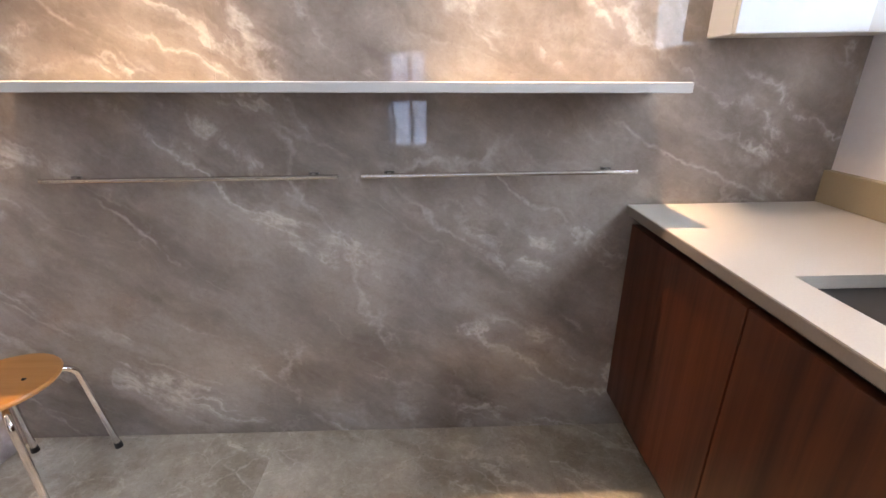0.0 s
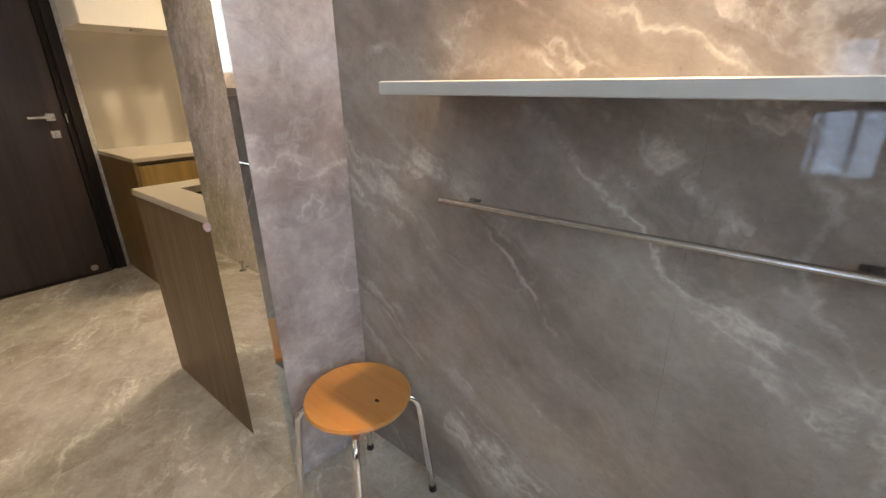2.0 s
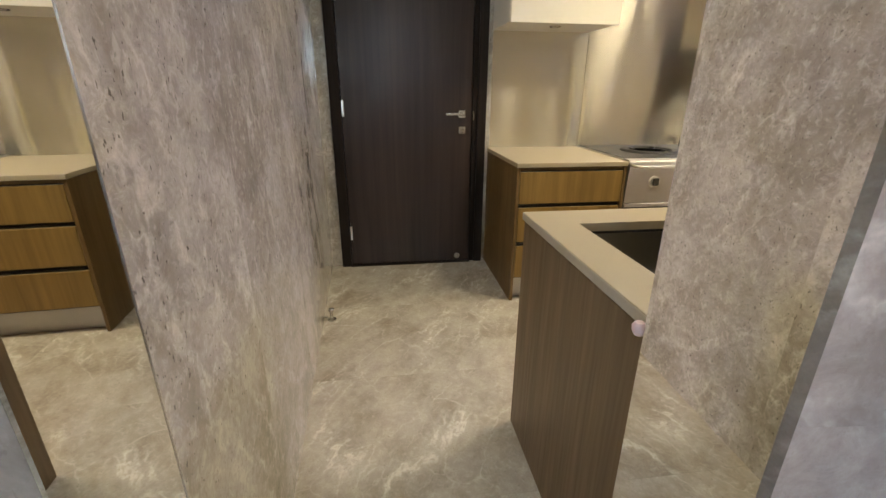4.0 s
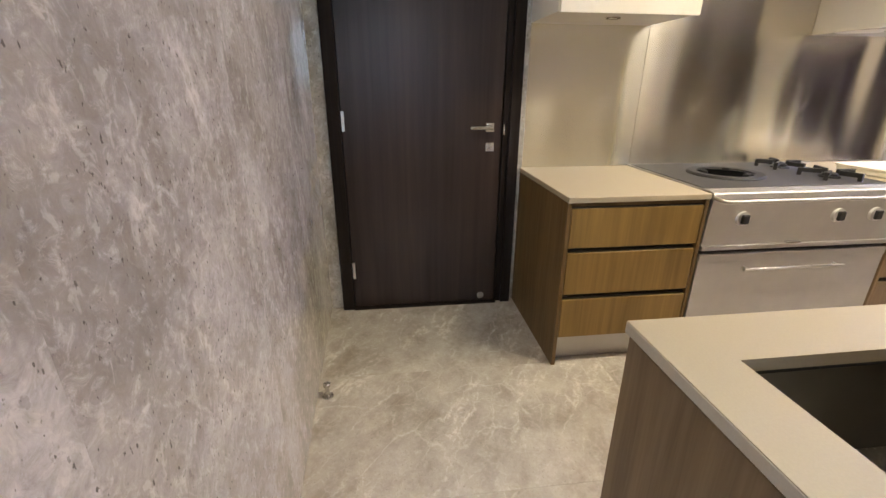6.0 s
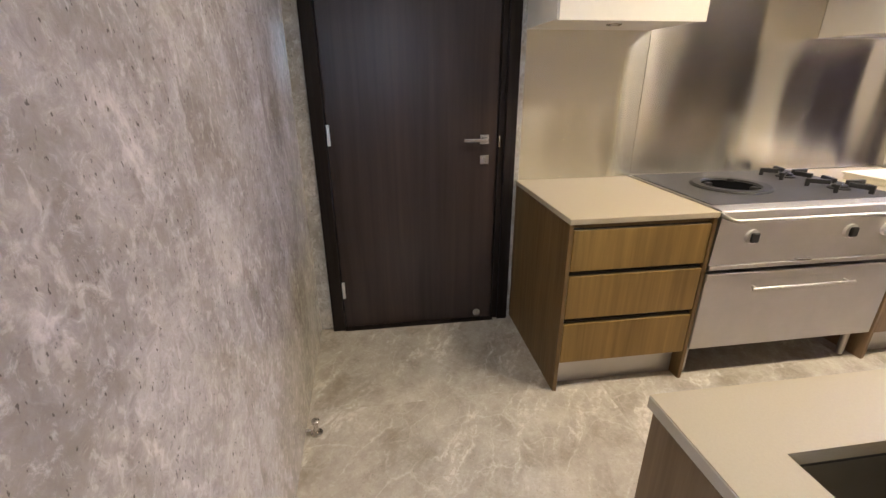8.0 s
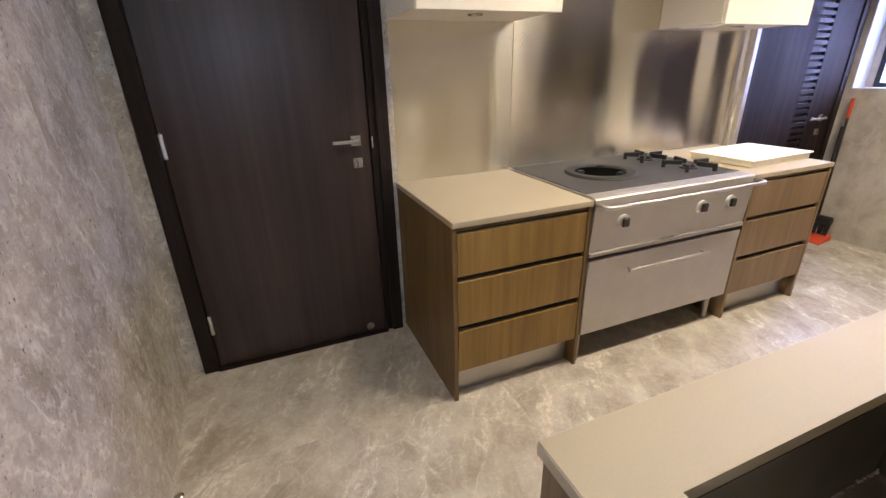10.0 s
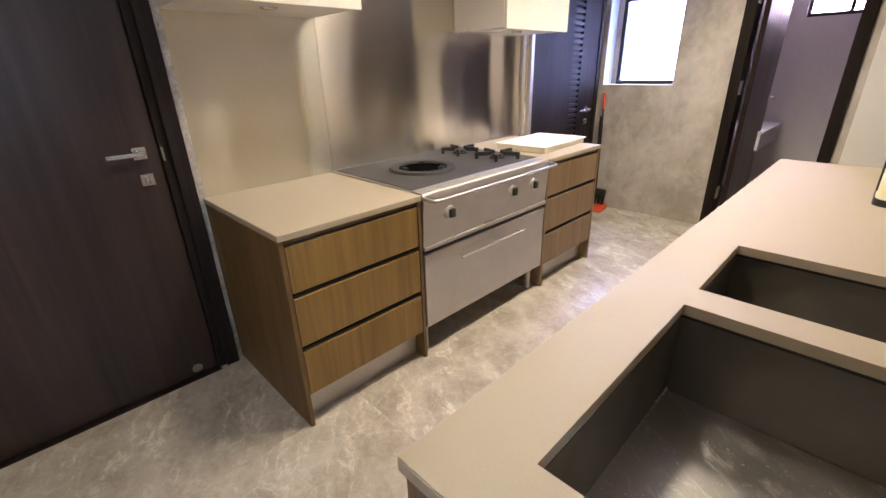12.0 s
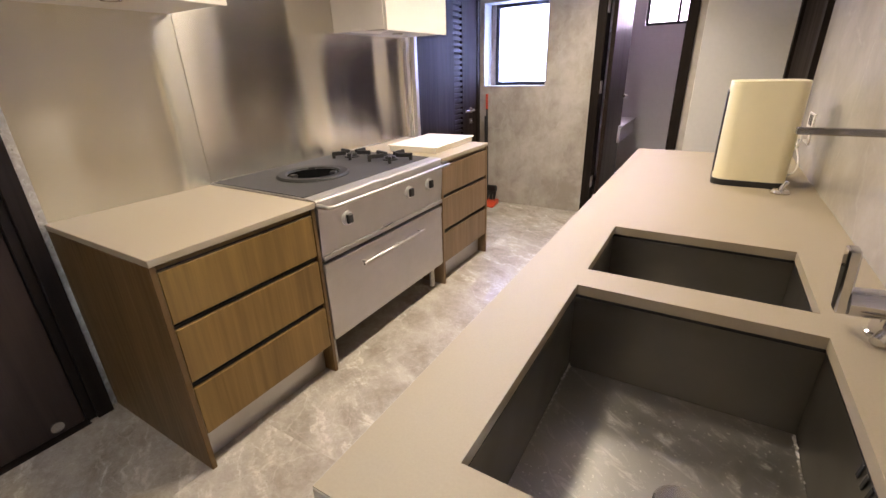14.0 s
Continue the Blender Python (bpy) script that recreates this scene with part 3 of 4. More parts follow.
# ---- windows ----
def window(name, label, lo, hi, axis, bars, deep, glow_at, glow, wide=0.3, rails=(), finish=None, f=0.032):
    """A framed window: lo and hi are (along, z); axis 'x' or 'y' is the wall's run; bars lists the mullions' shares."""
    w = thing(name, label, "window")

    def slab(a0, a1, z0, z1, d0, d1):
        return ((a0, d0, z0), (a1, d1, z1)) if axis == "x" else ((d0, a0, z0), (d1, a1, z1))
    (a0, z0), (a1, z1) = lo, hi
    part("window_frame", boxes(slab(a0, a1, z0, z0 + f, deep, deep + 0.05), slab(a0, a1, z1 - f, z1, deep, deep + 0.05), slab(a0, a0 + f, z0 + f, z1 - f, deep, deep + 0.05), slab(a1 - f, a1, z0 + f, z1 - f, deep, deep + 0.05), bevel=0.003), finish or BLACK_METAL, w)
    for b in bars:
        c = a0 + (a1 - a0) * b
        part("mullion", boxes(slab(c - 0.016, c + 0.016, z0 + f, z1 - f, deep + 0.005, deep + 0.045)), BLACK_METAL, w)
    for b0, b1 in rails:
        part("transom", boxes(slab(a0 + f, a1 - f, z0 + (z1 - z0) * b0, z0 + (z1 - z0) * b1, deep + 0.006, deep + 0.044)), BLACK_METAL, w)
    part("pane", boxes(slab(a0 + f, a1 - f, z0 + f, z1 - f, deep + 0.022, deep + 0.028)), GLASS, w).visible_shadow = False
    back = boxes(slab(a0 - 0.3, a1 + wide, z0 - 0.3, z1 + 0.5, glow_at, glow_at + 0.01))
    tagged(link_mesh("backdrop", back, glow), "bright hazy sky outside the window", "sky", kind="structure")
    return w


window("window_1", "dark-framed window giving bright daylight in a deep reveal", (-3.993, 1.245), (-3.38, 2.02), "x", [], FAR_Y + 0.17, FAR_Y + 0.5, skyglow("sky_far", (0.43, 0.51, 1.0), 48.0), 0.05, f=0.038)
window("window_2", "small high dark-framed window in the room beyond", (-2.78, 1.83), (-2.30, 2.3), "x", [0.72], 7.03, 7.4, skyglow("sky_annex", (0.94, 0.76, 1.0), 100.0))
window("window_3", "small window with dark glazing bars", (-0.14, 0.60), (0.32, 1.58), "x", [0.16, 0.60], REAR_Y - 0.12, REAR_Y - 0.5, skyglow("sky_rear", (0.42, 0.62, 1.0), 7.5), rails=[(0.25, 0.262), (0.49, 0.60)])
window("window_4", "window above the stone worktop", (-0.90, 1.42), (1.15, 2.35), "y", [], NEAR_X + 0.22, NEAR_X + 0.6, skyglow("sky_side", (0.56, 0.76, 1.0), 11.5), finish=WHITE_COOL)

# pale linings of the reveals
reveal = new("trim_far_reveal", None)
tagged(reveal, "white painted reveal of the far window", "reveal", kind="structure")
for lo, hi in (((-4.049, FAR_Y + 0.001, 1.249), (-4.043, FAR_Y + 0.168, 2.014)), ((-3.384, FAR_Y + 0.001, 1.249), (-3.379, FAR_Y + 0.168, 2.014)),
               ((-4.049, FAR_Y + 0.001, 1.2435), (-3.379, FAR_Y + 0.168, 1.2485)), ((-4.049, FAR_Y + 0.001, 2.0145), (-3.379, FAR_Y + 0.168, 2.0195))):
    part("lining", box(lo, hi), WHITE_COOL, reveal)


# ---- recessed lights ----
def downlight(x, y):
    t = thing("downlight", "round recessed ceiling downlight", "light", "ceiling downlights", (x, y, CEIL))
    part("ring", lathe([(0.040, 0.0), (0.040, -0.004), (0.052, -0.004), (0.052, 0.0)], seg=28), WHITE, t)
    part("lamp_face", lathe([(0.0, -0.002), (0.039, -0.002)], seg=28), LAMP_FACE, t)


for px, py in SPOTS_NEAR + [(-1.36, 0.50)] + SPOTS_FAR:
    downlight(px, py)


# ---- near kitchen ----
shelf = thing("wall_shelf", "long white floating shelf on the marble wall", "shelf")
tilt = pose(0.10, 0, 1.267, 0, 0.85, 0)   # the shelf hangs a little off level
bm = box((-0.912, 1.190, -0.013), (0.912, WALL_Y - 0.001, 0.013), 0.002)
bm.transform(tilt)
part("board", bm, SHELF, shelf)
bm = box((-0.9125, 1.1885, -0.0115), (0.9125, 1.1905, 0.0115), 0.0005)
bm.transform(tilt)
part("edge_band", bm, SHELF, shelf)


def hanging_rail(x0, x1):
    r = thing("hanging_rail", "thin brushed steel rail on the marble wall", "rail", "wall rails")
    part("bar", rod((x0, 1.357, 1.014), (x1, 1.357, 1.014), 0.0070), SATIN, r)
    for x in (x0 + 0.075, x1 - 0.075):
        part("bracket", boxes(((x - 0.016, 1.390, 1.012), (x + 0.016, WALL_Y - 0.001, 1.022)), ((x - 0.006, 1.358, 1.011), (x + 0.006, 1.392, 1.019)), bevel=0.002), GUNMETAL, r)
    for x in (x0 - 0.002, x1 + 0.002):
        part("end_cap", rod((x - 0.004, 1.357, 1.014), (x + 0.004, 1.357, 1.014), 0.0075), SATIN, r)


hanging_rail(-0.789, 0.079)
hanging_rail(0.160, 0.977)

# stool
stool = thing("stool", "round beech stool with bent chrome tube legs", "stool", "", (-0.99, 1.188, 0))
part("seat", lathe([(0, 0.428), (0.10, 0.428), (0.14, 0.4295), (0.154, 0.428), (0.158, 0.421), (0.154, 0.412), (0.145, 0.408), (0, 0.406)], seg=56), BEECH, stool, "rounded orange-brown wood seat", True)
for a in (48, 137, 228, 317):
    c, s = math.cos(radians(a)), math.sin(radians(a))
    leg = part("leg", tube([(0.06 * c, 0.06 * s, 0.398), (0.178 * c, 0.178 * s, 0.398), (0.188 * c, 0.188 * s, 0.30), (0.216 * c, 0.216 * s, 0.012)], 0.0105), CHROME, stool, "", True)
    part("foot", rod((0.216 * c, 0.216 * s, 0), (0.215 * c, 0.215 * s, 0.022), 0.0135, 0.012), RUBBER, leg)
part("seat_peg", rod((0.068, 0.012, 0.428), (0.078, 0.012, 0.4295), 0.005, 0.004, 10), IRON, stool)

# base cabinet with red-brown doors
K1F = 1.012
cab = thing("base_cabinet", "red-brown wood base cabinet under a pale worktop", "cabinet")
part("body", box((K1F + 0.022, -1.85, 0.16), (NEAR_X - 0.004, WALL_Y - 0.003, 0.832), 0.002), MAHOGANY, cab)
part("recess", box((K1F + 0.03, -1.85, 0.832), (NEAR_X - 0.004, WALL_Y - 0.003, 0.869)), RUBBER, cab)
for y0, y1 in ((0.842, WALL_Y - 0.006), (0.28, 0.838), (-0.28, 0.276), (-0.84, -0.284), (-1.4, -0.844)):
    part("door_panel", box((K1F, y0, 0.165), (K1F + 0.021, y1, 0.835), 0.0015), MAHOGANY, cab)
part("plinth", box((K1F + 0.09, -1.85, 0.0), (NEAR_X - 0.004, WALL_Y - 0.003, 0.16)), RUBBER, cab)
SY0, SY1, SX0, SX1 = 0.22, 0.852, 1.098, 1.50
top = thing("worktop", "pale stone worktop with an undermounted sink", "worktop")
part("slab", pierced((0.990, SX0, SX1, NEAR_X - 0.002), (-1.85, SY0, SY1, WALL_Y - 0.002), [(1, 1)], 0.870, 0.900), QUARTZ_NEAR, top)
part("front_edge", box((0.9875, -1.848, 0.8715), (0.990, WALL_Y - 0.003, 0.8975), 0.0008), EDGE_NEAR_SHADE, top)
part("upstand", box((NEAR_X - 0.028, -1.85, 0.901), (NEAR_X - 0.001, WALL_Y - 0.003, 1.002), 0.002), QUARTZ, top)


def basin(name, label, x0, x1, y0, y1, zt, zb, drain):
    b = thing(name, label, "sink", "undermounted sinks")
    w = 0.004
    bm = bmesh.new()
    def ring(g, z):
        return [bm.verts.new(p) for p in ((x0 - g, y0 - g, z), (x1 + g, y0 - g, z), (x1 + g, y1 + g, z), (x0 - g, y1 + g, z))]
    inner_low, inner_top, outer_top, outer_low = ring(0, zb), ring(0, zt), ring(w, zt), ring(w, zb - w)
    for u, v in ((inner_low, inner_top), (inner_top, outer_top), (outer_top, outer_low)):
        for k in range(4):
            bm.faces.new((u[k], u[(k + 1) % 4], v[(k + 1) % 4], v[k]))
    bm.faces.new(inner_low)
    bm.faces.new(outer_low)
    part("bowl", bm, SINK_WALL_DARK, b)
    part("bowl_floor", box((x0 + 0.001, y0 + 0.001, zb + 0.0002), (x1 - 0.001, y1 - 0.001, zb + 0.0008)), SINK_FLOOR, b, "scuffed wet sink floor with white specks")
    # near-black strips painting the shadow line under the worktop's overhang
    for lo, hi in (((x0, y0, zt - 0.009), (x1, y0 + 0.0015, zt - 0.0005)), ((x0, y1 - 0.0015, zt - 0.009), (x1, y1, zt - 0.0005)),
                   ((x0, y0 + 0.0016, zt - 0.009), (x0 + 0.0015, y1 - 0.0016, zt - 0.0005)), ((x1 - 0.0015, y0 + 0.0016, zt - 0.009), (x1, y1 - 0.0016, zt - 0.0005))):
        part("rim_seal", box(lo, hi), IRON, b, "dark strip painting the shade of the joint under the worktop")
    d = part("drain", lathe([(0.0, 0.001), (0.036, 0.001), (0.048, 0.004), (0.052, 0.0005)], (drain[0], drain[1], zb), 32), SATIN, b, "", True)
    part("strainer", lathe([(0.0, 0.005), (0.012, 0.005), (0.014, 0.0015)], (drain[0], drain[1], zb), 20), CHROME, d, "", True)
    return b


basin("sink", "steel sink with walls painted in shade, set under the pale worktop", SX0 - 0.004, SX1 + 0.004, SY0 - 0.004, SY1 + 0.004, 0.8695, 0.68, (1.3, 0.5))
panel = thing("wall_cabinet", "white lacquered wall cabinet on the marble wall by the window", "cabinet")
part("body", box((1.142, 1.292, 1.378), (1.484, WALL_Y - 0.001, 2.0), 0.002), WHITE_COOL, panel)
part("door_panel", box((1.141, 1.274, 1.379), (1.485, 1.290, 1.998), 0.002), WHITE_COOL, panel)
part("filler_panel", box((1.487, 1.300, 1.380), (NEAR_X - 0.003, WALL_Y - 0.001, 1.998), 0.002), SHELF, panel, "grey filler strip beside the window")

# ---- cooking kitchen: drawer units, range, wall units ----
CF = -3.342


def drawer_unit(y0, y1, wood, side, label):
    u = thing("drawer_unit", label, "cabinet", "drawer units beside the range")
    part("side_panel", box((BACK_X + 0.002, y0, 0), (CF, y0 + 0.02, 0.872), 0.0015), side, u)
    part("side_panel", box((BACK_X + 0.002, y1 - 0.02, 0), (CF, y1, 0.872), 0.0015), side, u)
    part("body", box((BACK_X + 0.002, y0 + 0.021, 0.15), (CF - 0.030, y1 - 0.021, 0.855)), RUBBER, u)
    part("top_rail", box((CF - 0.06, y0 + 0.021, 0.853), (CF - 0.014, y1 - 0.021, 0.871)), side, u)
    for z0, z1 in ((0.652, 0.846), (0.408, 0.626), (0.165, 0.378)):
        d = part("drawer_front", box((CF - 0.024, y0 + 0.023, z0), (CF - 0.002, y1 - 0.023, z1), 0.0015), wood, u)
        part("grip_recess", box((CF - 0.0275, y0 + 0.023, z1 + 0.001), (CF - 0.015, y1 - 0.023, z1 + 0.012)), IRON, d)
    part("toe_kick", box((CF - 0.085, y0 + 0.021, 0.0), (CF - 0.070, y1 - 0.021, 0.149)), RANGE_STEEL, u, "brushed steel toe kick")
    part("worktop", box((BACK_X + 0.002, y0 - 0.002, 0.874), (CF + 0.006, y1 + 0.002, 0.900), 0.002), QUARTZ, u, "beige quartz worktop")


UY0, UY1, RY0, RY1, VY0, VY1 = 1.392, 2.090, 2.098, 3.168, 3.176, 3.862
drawer_unit(UY0, UY1, OAK, OAK_SIDE_SHADE, "oak drawer unit with three drawers and a beige top")
drawer_unit(VY0, VY1, OAK_PALE, OAK_PALE, "oak drawer unit with a beige top under a white board")

rng = thing("cooking_range", "stainless steel wok range with a black burner deck", "cooker")
part("body", box((BACK_X + 0.004, RY0, 0.17), (CF - 0.03, RY1, 0.855), 0.002), RANGE_STEEL, rng)
bm = bmesh.new()
prof = [(-4.112, 0.856), (-4.112, 0.905), (CF - 0.010, 0.9045), (CF + 0.001, 0.902), (CF + 0.006, 0.896), (CF + 0.011, 0.862), (CF - 0.004, 0.635), (CF - 0.029, 0.635), (CF - 0.029, 0.856)]
a = [bm.verts.new((x, RY0, z)) for x, z in prof]
b = [bm.verts.new((x, RY1, z)) for x, z in prof]
for k in range(len(prof)):
    j = (k + 1) % len(prof)
    bm.faces.new((a[k], a[j], b[j], b[k]))
bm.faces.new(a)
bm.faces.new(list(reversed(b)))
part("control_panel", bm, RANGE_STEEL, rng)
part("ledge", box((CF - 0.077, RY0 + 0.002, 0.905), (CF - 0.020, RY1 - 0.002, 0.9065), 0.0005), RANGE_DULL, rng)
part("burner_deck", box((-4.10, RY0 + 0.012, 0.9055), (CF - 0.078, RY1 - 0.012, 0.909), 0.001), HOB_STEEL, rng, "dark burner deck")
part("panel_lip", box((CF - 0.028, RY0 + 0.002, 0.612), (CF + 0.006, RY1 - 0.002, 0.634), 0.002), RANGE_STEEL, rng)
part("gap", box((CF - 0.028, RY0 + 0.002, 0.592), (CF - 0.020, RY1 - 0.002, 0.611)), IRON, rng)
part("oven_door", box((CF - 0.028, RY0 + 0.004, 0.172), (CF - 0.002, RY1 - 0.004, 0.590), 0.003), RANGE_STEEL, rng, "plain steel oven door")
part("door_rim", box((CF - 0.002, RY0 + 0.006, 0.550), (CF + 0.002, RY1 - 0.006, 0.588), 0.001), RANGE_STEEL, rng)
h = part("oven_handle", rod((CF + 0.033, 2.335, 0.512), (CF + 0.033, 2.90, 0.512), 0.0078), RAIL, rng, "", True)
for y in (2.36, 2.875):
    part("standoff", rod((CF - 0.002, y, 0.512), (CF + 0.033, y, 0.512), 0.006), RAIL, h)
part("guard_rail", tube([(CF + 0.002, RY0 + 0.008, 0.880), (CF + 0.076, RY0 + 0.008, 0.877), (CF + 0.080, RY0 + 0.07, 0.877), (CF + 0.080, RY1 - 0.07, 0.877), (CF + 0.076, RY1 - 0.008, 0.877), (CF + 0.002, RY1 - 0.008, 0.880)], 0.0100, rounds=3), RAIL, rng, "", True)
for y in (2.275, 2.795, 3.005):
    k = part("knob", rod((CF + 0.003, y, 0.775), (CF + 0.020, y, 0.776), 0.036, 0.034, 28), KNOB, rng, "silver and black knob", True)
    part("knob_grip", box((CF + 0.019, y - 0.020, 0.751), (CF + 0.036, y + 0.020, 0.800), 0.008, 3), RUBBER, k)
part("badge", box((CF + 0.006, 3.07, 0.842), (CF + 0.010, 3.14, 0.852)), IRON, rng)
part("spill_tap", box((CF + 0.000, 2.545, 0.640), (CF + 0.020, 2.625, 0.650), 0.003), CHROME, rng)
for y in (RY0 + 0.03, RY1 - 0.06):
    for x in (CF - 0.07, -4.02):
        part("leg", rod((x, y + 0.01, 0), (x, y + 0.01, 0.172), 0.018), RANGE_STEEL, rng)

# wok ring and star-shaped pan supports
WC = (-3.745, 2.475)
ring = part("wok_ring", lathe([(0.138, 0.004), (0.146, 0.012), (0.186, 0.013), (0.196, 0.004), (0.196, 0.0), (0.138, 0.0)], (*WC, 0.909), 56), IRON, rng, "cast iron wok ring", True)
part("burner_bowl", lathe([(0.0, 0.0012), (0.140, 0.0012)], (*WC, 0.909), 40), HOLE_DARK, ring)
for k in range(3):
    a = radians(20 + 120 * k)
    bm = box((0.105, -0.018, 0.002), (0.137, 0.018, 0.020), 0.003)
    bm.transform(pose(WC[0], WC[1], 0.909, 0, 0, math.degrees(a)))
    part("wok_lug", bm, IRON, ring)


def pan_support(x, y, r):
    hob = part("burner", lathe([(0.0, 0.024), (0.028, 0.024), (0.034, 0.018), (0.034, 0.010), (0.048, 0.006), (0.05, 0.0)], (x, y, 0.909), 28), IRON, rng, "cast iron burner", True)
    for k in range(5):
        bm = boxes(((0.040, -0.0095, 0.018), (r, 0.0095, 0.042)), ((r - 0.02, -0.0095, 0.0), (r, 0.0095, 0.022)), bevel=0.002)
        bm.transform(pose(x, y, 0.909, 0, 0, 72 * k + 18))
        part("arm", bm, IRON, hob)


pan_support(-3.90, 2.965, 0.13)
pan_support(-3.60, 2.985, 0.145)

# splashback sheets
splash = thing("splashback", "brushed stainless steel splashback in tall sheets", "splashback")


def bowed_sheet(y0, y1, z0, z1, foot, bow):
    """A thin steel sheet, eased forward where it meets the worktop and a little uneven along its run."""
    bm = bmesh.new()
    zs = [z0 + (z1 - z0) * (k / 40) ** 2 for k in range(41)]
    ys = [y0 + (y1 - y0) * k / 48 for k in range(49)]
    grid = []
    for y in ys:
        lip = foot * (0.75 + 0.25 * math.sin(7.3 * y + 0.8) + 0.12 * math.sin(17.0 * y))
        col = []
        for z in zs:
            fade = 1 - math.exp(-(z - z0) / 0.25)
            dx = lip * math.exp(-(z - z0) / 0.10) + bow * fade * (math.sin(9.0 * y + 1.1 * z) + 0.55 * math.sin(17.0 * y - 0.8 * z + 1.0))
            col.append(bm.verts.new((BACK_X + 0.003 + dx, y, z)))
        grid.append(col)
    for c, d in zip(grid, grid[1:]):
        for k in range(len(zs) - 1):
            bm.faces.new((c[k], d[k], d[k + 1], c[k + 1]))
    back = [bm.verts.new((BACK_X - 0.011, y, z)) for y, z in ((y0, z0), (y1, z0), (y1, z1), (y0, z1))]
    bm.faces.new([back[0], *[c[0] for c in grid], back[1]][::-1])
    bm.faces.new([back[3], *[c[-1] for c in grid], back[2]])
    bm.faces.new([back[0], *grid[0], back[3]])
    bm.faces.new([back[1], *grid[-1], back[2]][::-1])
    bm.faces.new(back)
    return bm


part("sheet", bowed_sheet(1.402, 2.104, 0.9005, 1.9, 0.012, 0.0016), SPLASH_FLAT, splash, "", True)
part("sheet", bowed_sheet(2.107, 3.925, 0.906, 2.5, 0.008, 0.0026), SPLASH, splash, "", True)
part("sheet", box((BACK_X - 0.011, 1.402, 1.901), (BACK_X, 2.104, 2.5), 0.001), SPLASH_FLAT, splash)
part("end_trim", box((BACK_X - 0.011, 3.927, 0.0), (BACK_X + 0.022, 3.966, 2.5), 0.002), PALE_TRIM, splash, "pale steel end trim")


def wall_unit(y0, y1, z0, label):
    u = thing("wall_unit", label, "cabinet", "white wall units over the range wall")
    part("body", box((BACK_X + 0.002, y0, z0), (-3.702, y1, 2.42), 0.002), WHITE, u)
    part("door_panel", box((-3.700, y0 + 0.002, z0 - 0.006), (-3.680, y1 - 0.002, 2.418), 0.0015), WHITE, u)
    p = part("puck_light", lathe([(0.0, -0.001), (0.024, -0.001), (0.034, -0.005), (0.036, 0.0)], (-3.86, (y0 + y1) / 2, z0), 28), SATIN, u)
    part("lens", lathe([(0.0, -0.003), (0.022, -0.003)], (-3.86, (y0 + y1) / 2, z0), 24), WHITE, p)


wall_unit(1.399, 2.098, 1.694, "glossy white wall unit above the drawer unit")
wall_unit(3.150, 3.858, 1.660, "glossy white wall unit above the second drawer unit")

# white board on the second unit
board = thing("box_lid", "shallow white box lying on the beige worktop", "box")
bm = box((-0.19, -0.29, 0.0), (0.19, 0.29, 0.034), 0.006, 2)
bm.transform(pose(-3.655, 3.575, 0.9005, 0, 0, 3))
part("tray", bm, PAPER, board)
bm = box((-0.20, -0.30, 0.034), (0.20, 0.30, 0.044), 0.003)
bm.transform(pose(-3.655, 3.575, 0.9005, 0, 0, 3))
part("lid", bm, PAPER, board)

# ---- sink run ----
XF, XB, AY0, AY1, BY0, BY1 = -2.288, PART_X + 0.001, 1.22, 1.848, 1.953, 2.345
SL, SR = -2.129, -1.623
CY0, CY1 = GAP_HI + 0.012, 3.99
run = thing("sink_cabinet", "long wood base cabinet under the sink worktop", "cabinet")
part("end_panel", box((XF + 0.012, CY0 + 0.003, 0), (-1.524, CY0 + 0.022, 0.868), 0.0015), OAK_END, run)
part("body", boxes(((XF + 0.05, CY0 + 0.023, 0.1), (XF + 0.07, CY1 - 0.01, 0.866)), ((XF + 0.05, CY1 - 0.02, 0.1), (XB - 0.005, CY1 - 0.005, 0.866)), ((XF + 0.1, CY0 + 0.023, 0.1), (XB - 0.005, CY1 - 0.021, 0.12))), OAK_PALE, run)
part("plinth", box((XF + 0.12, CY0 + 0.023, 0), (XF + 0.14, CY1 - 0.02, 0.1)), RANGE_STEEL, run)
n_doors = 5
for k in range(n_doors):
    y0 = CY0 + 0.024 + k * (CY1 - CY0 - 0.03) / n_doors
    part("door_panel", box((XF + 0.028, y0 + 0.002, 0.105), (XF + 0.048, y0 + (CY1 - CY0 - 0.03) / n_doors - 0.002, 0.84), 0.0015), OAK_PALE, run)
slab = thing("worktop", "long beige quartz worktop with two sink cut-outs", "worktop")
part("slab", pierced((XF, SL, SR, XB), (CY0, AY0, AY1, BY0, BY1, CY1), [(1, 1), (1, 3)], 0.872, 0.900), QUARTZ, slab)
part("front_edge", box((XF - 0.0025, CY0 + 0.002, 0.8735), (XF, CY1 - 0.002, 0.8985), 0.0008), QUARTZ_EDGE, slab)
part("end_edge", box((XF + 0.001, CY0 - 0.0025, 0.8735), (XB - 0.02, CY0, 0.8985), 0.0008), QUARTZ_EDGE, slab)
bigsink = basin("sink", "large square steel sink, scuffed and wet", SL - 0.004, SR + 0.004, AY0 - 0.004, AY1 + 0.004, 0.8715, 0.640, (-1.825, 1.530))
for k in range(3):
    bm = box((0, -0.004, -0.016), (0.002, 0.004, 0.016), 0.001)
    bm.transform(pose(SR + 0.0015, 1.497 + k * 0.024, 0.846, 12, 0, 0))
    part("overflow_slot", bm, IRON, bigsink)
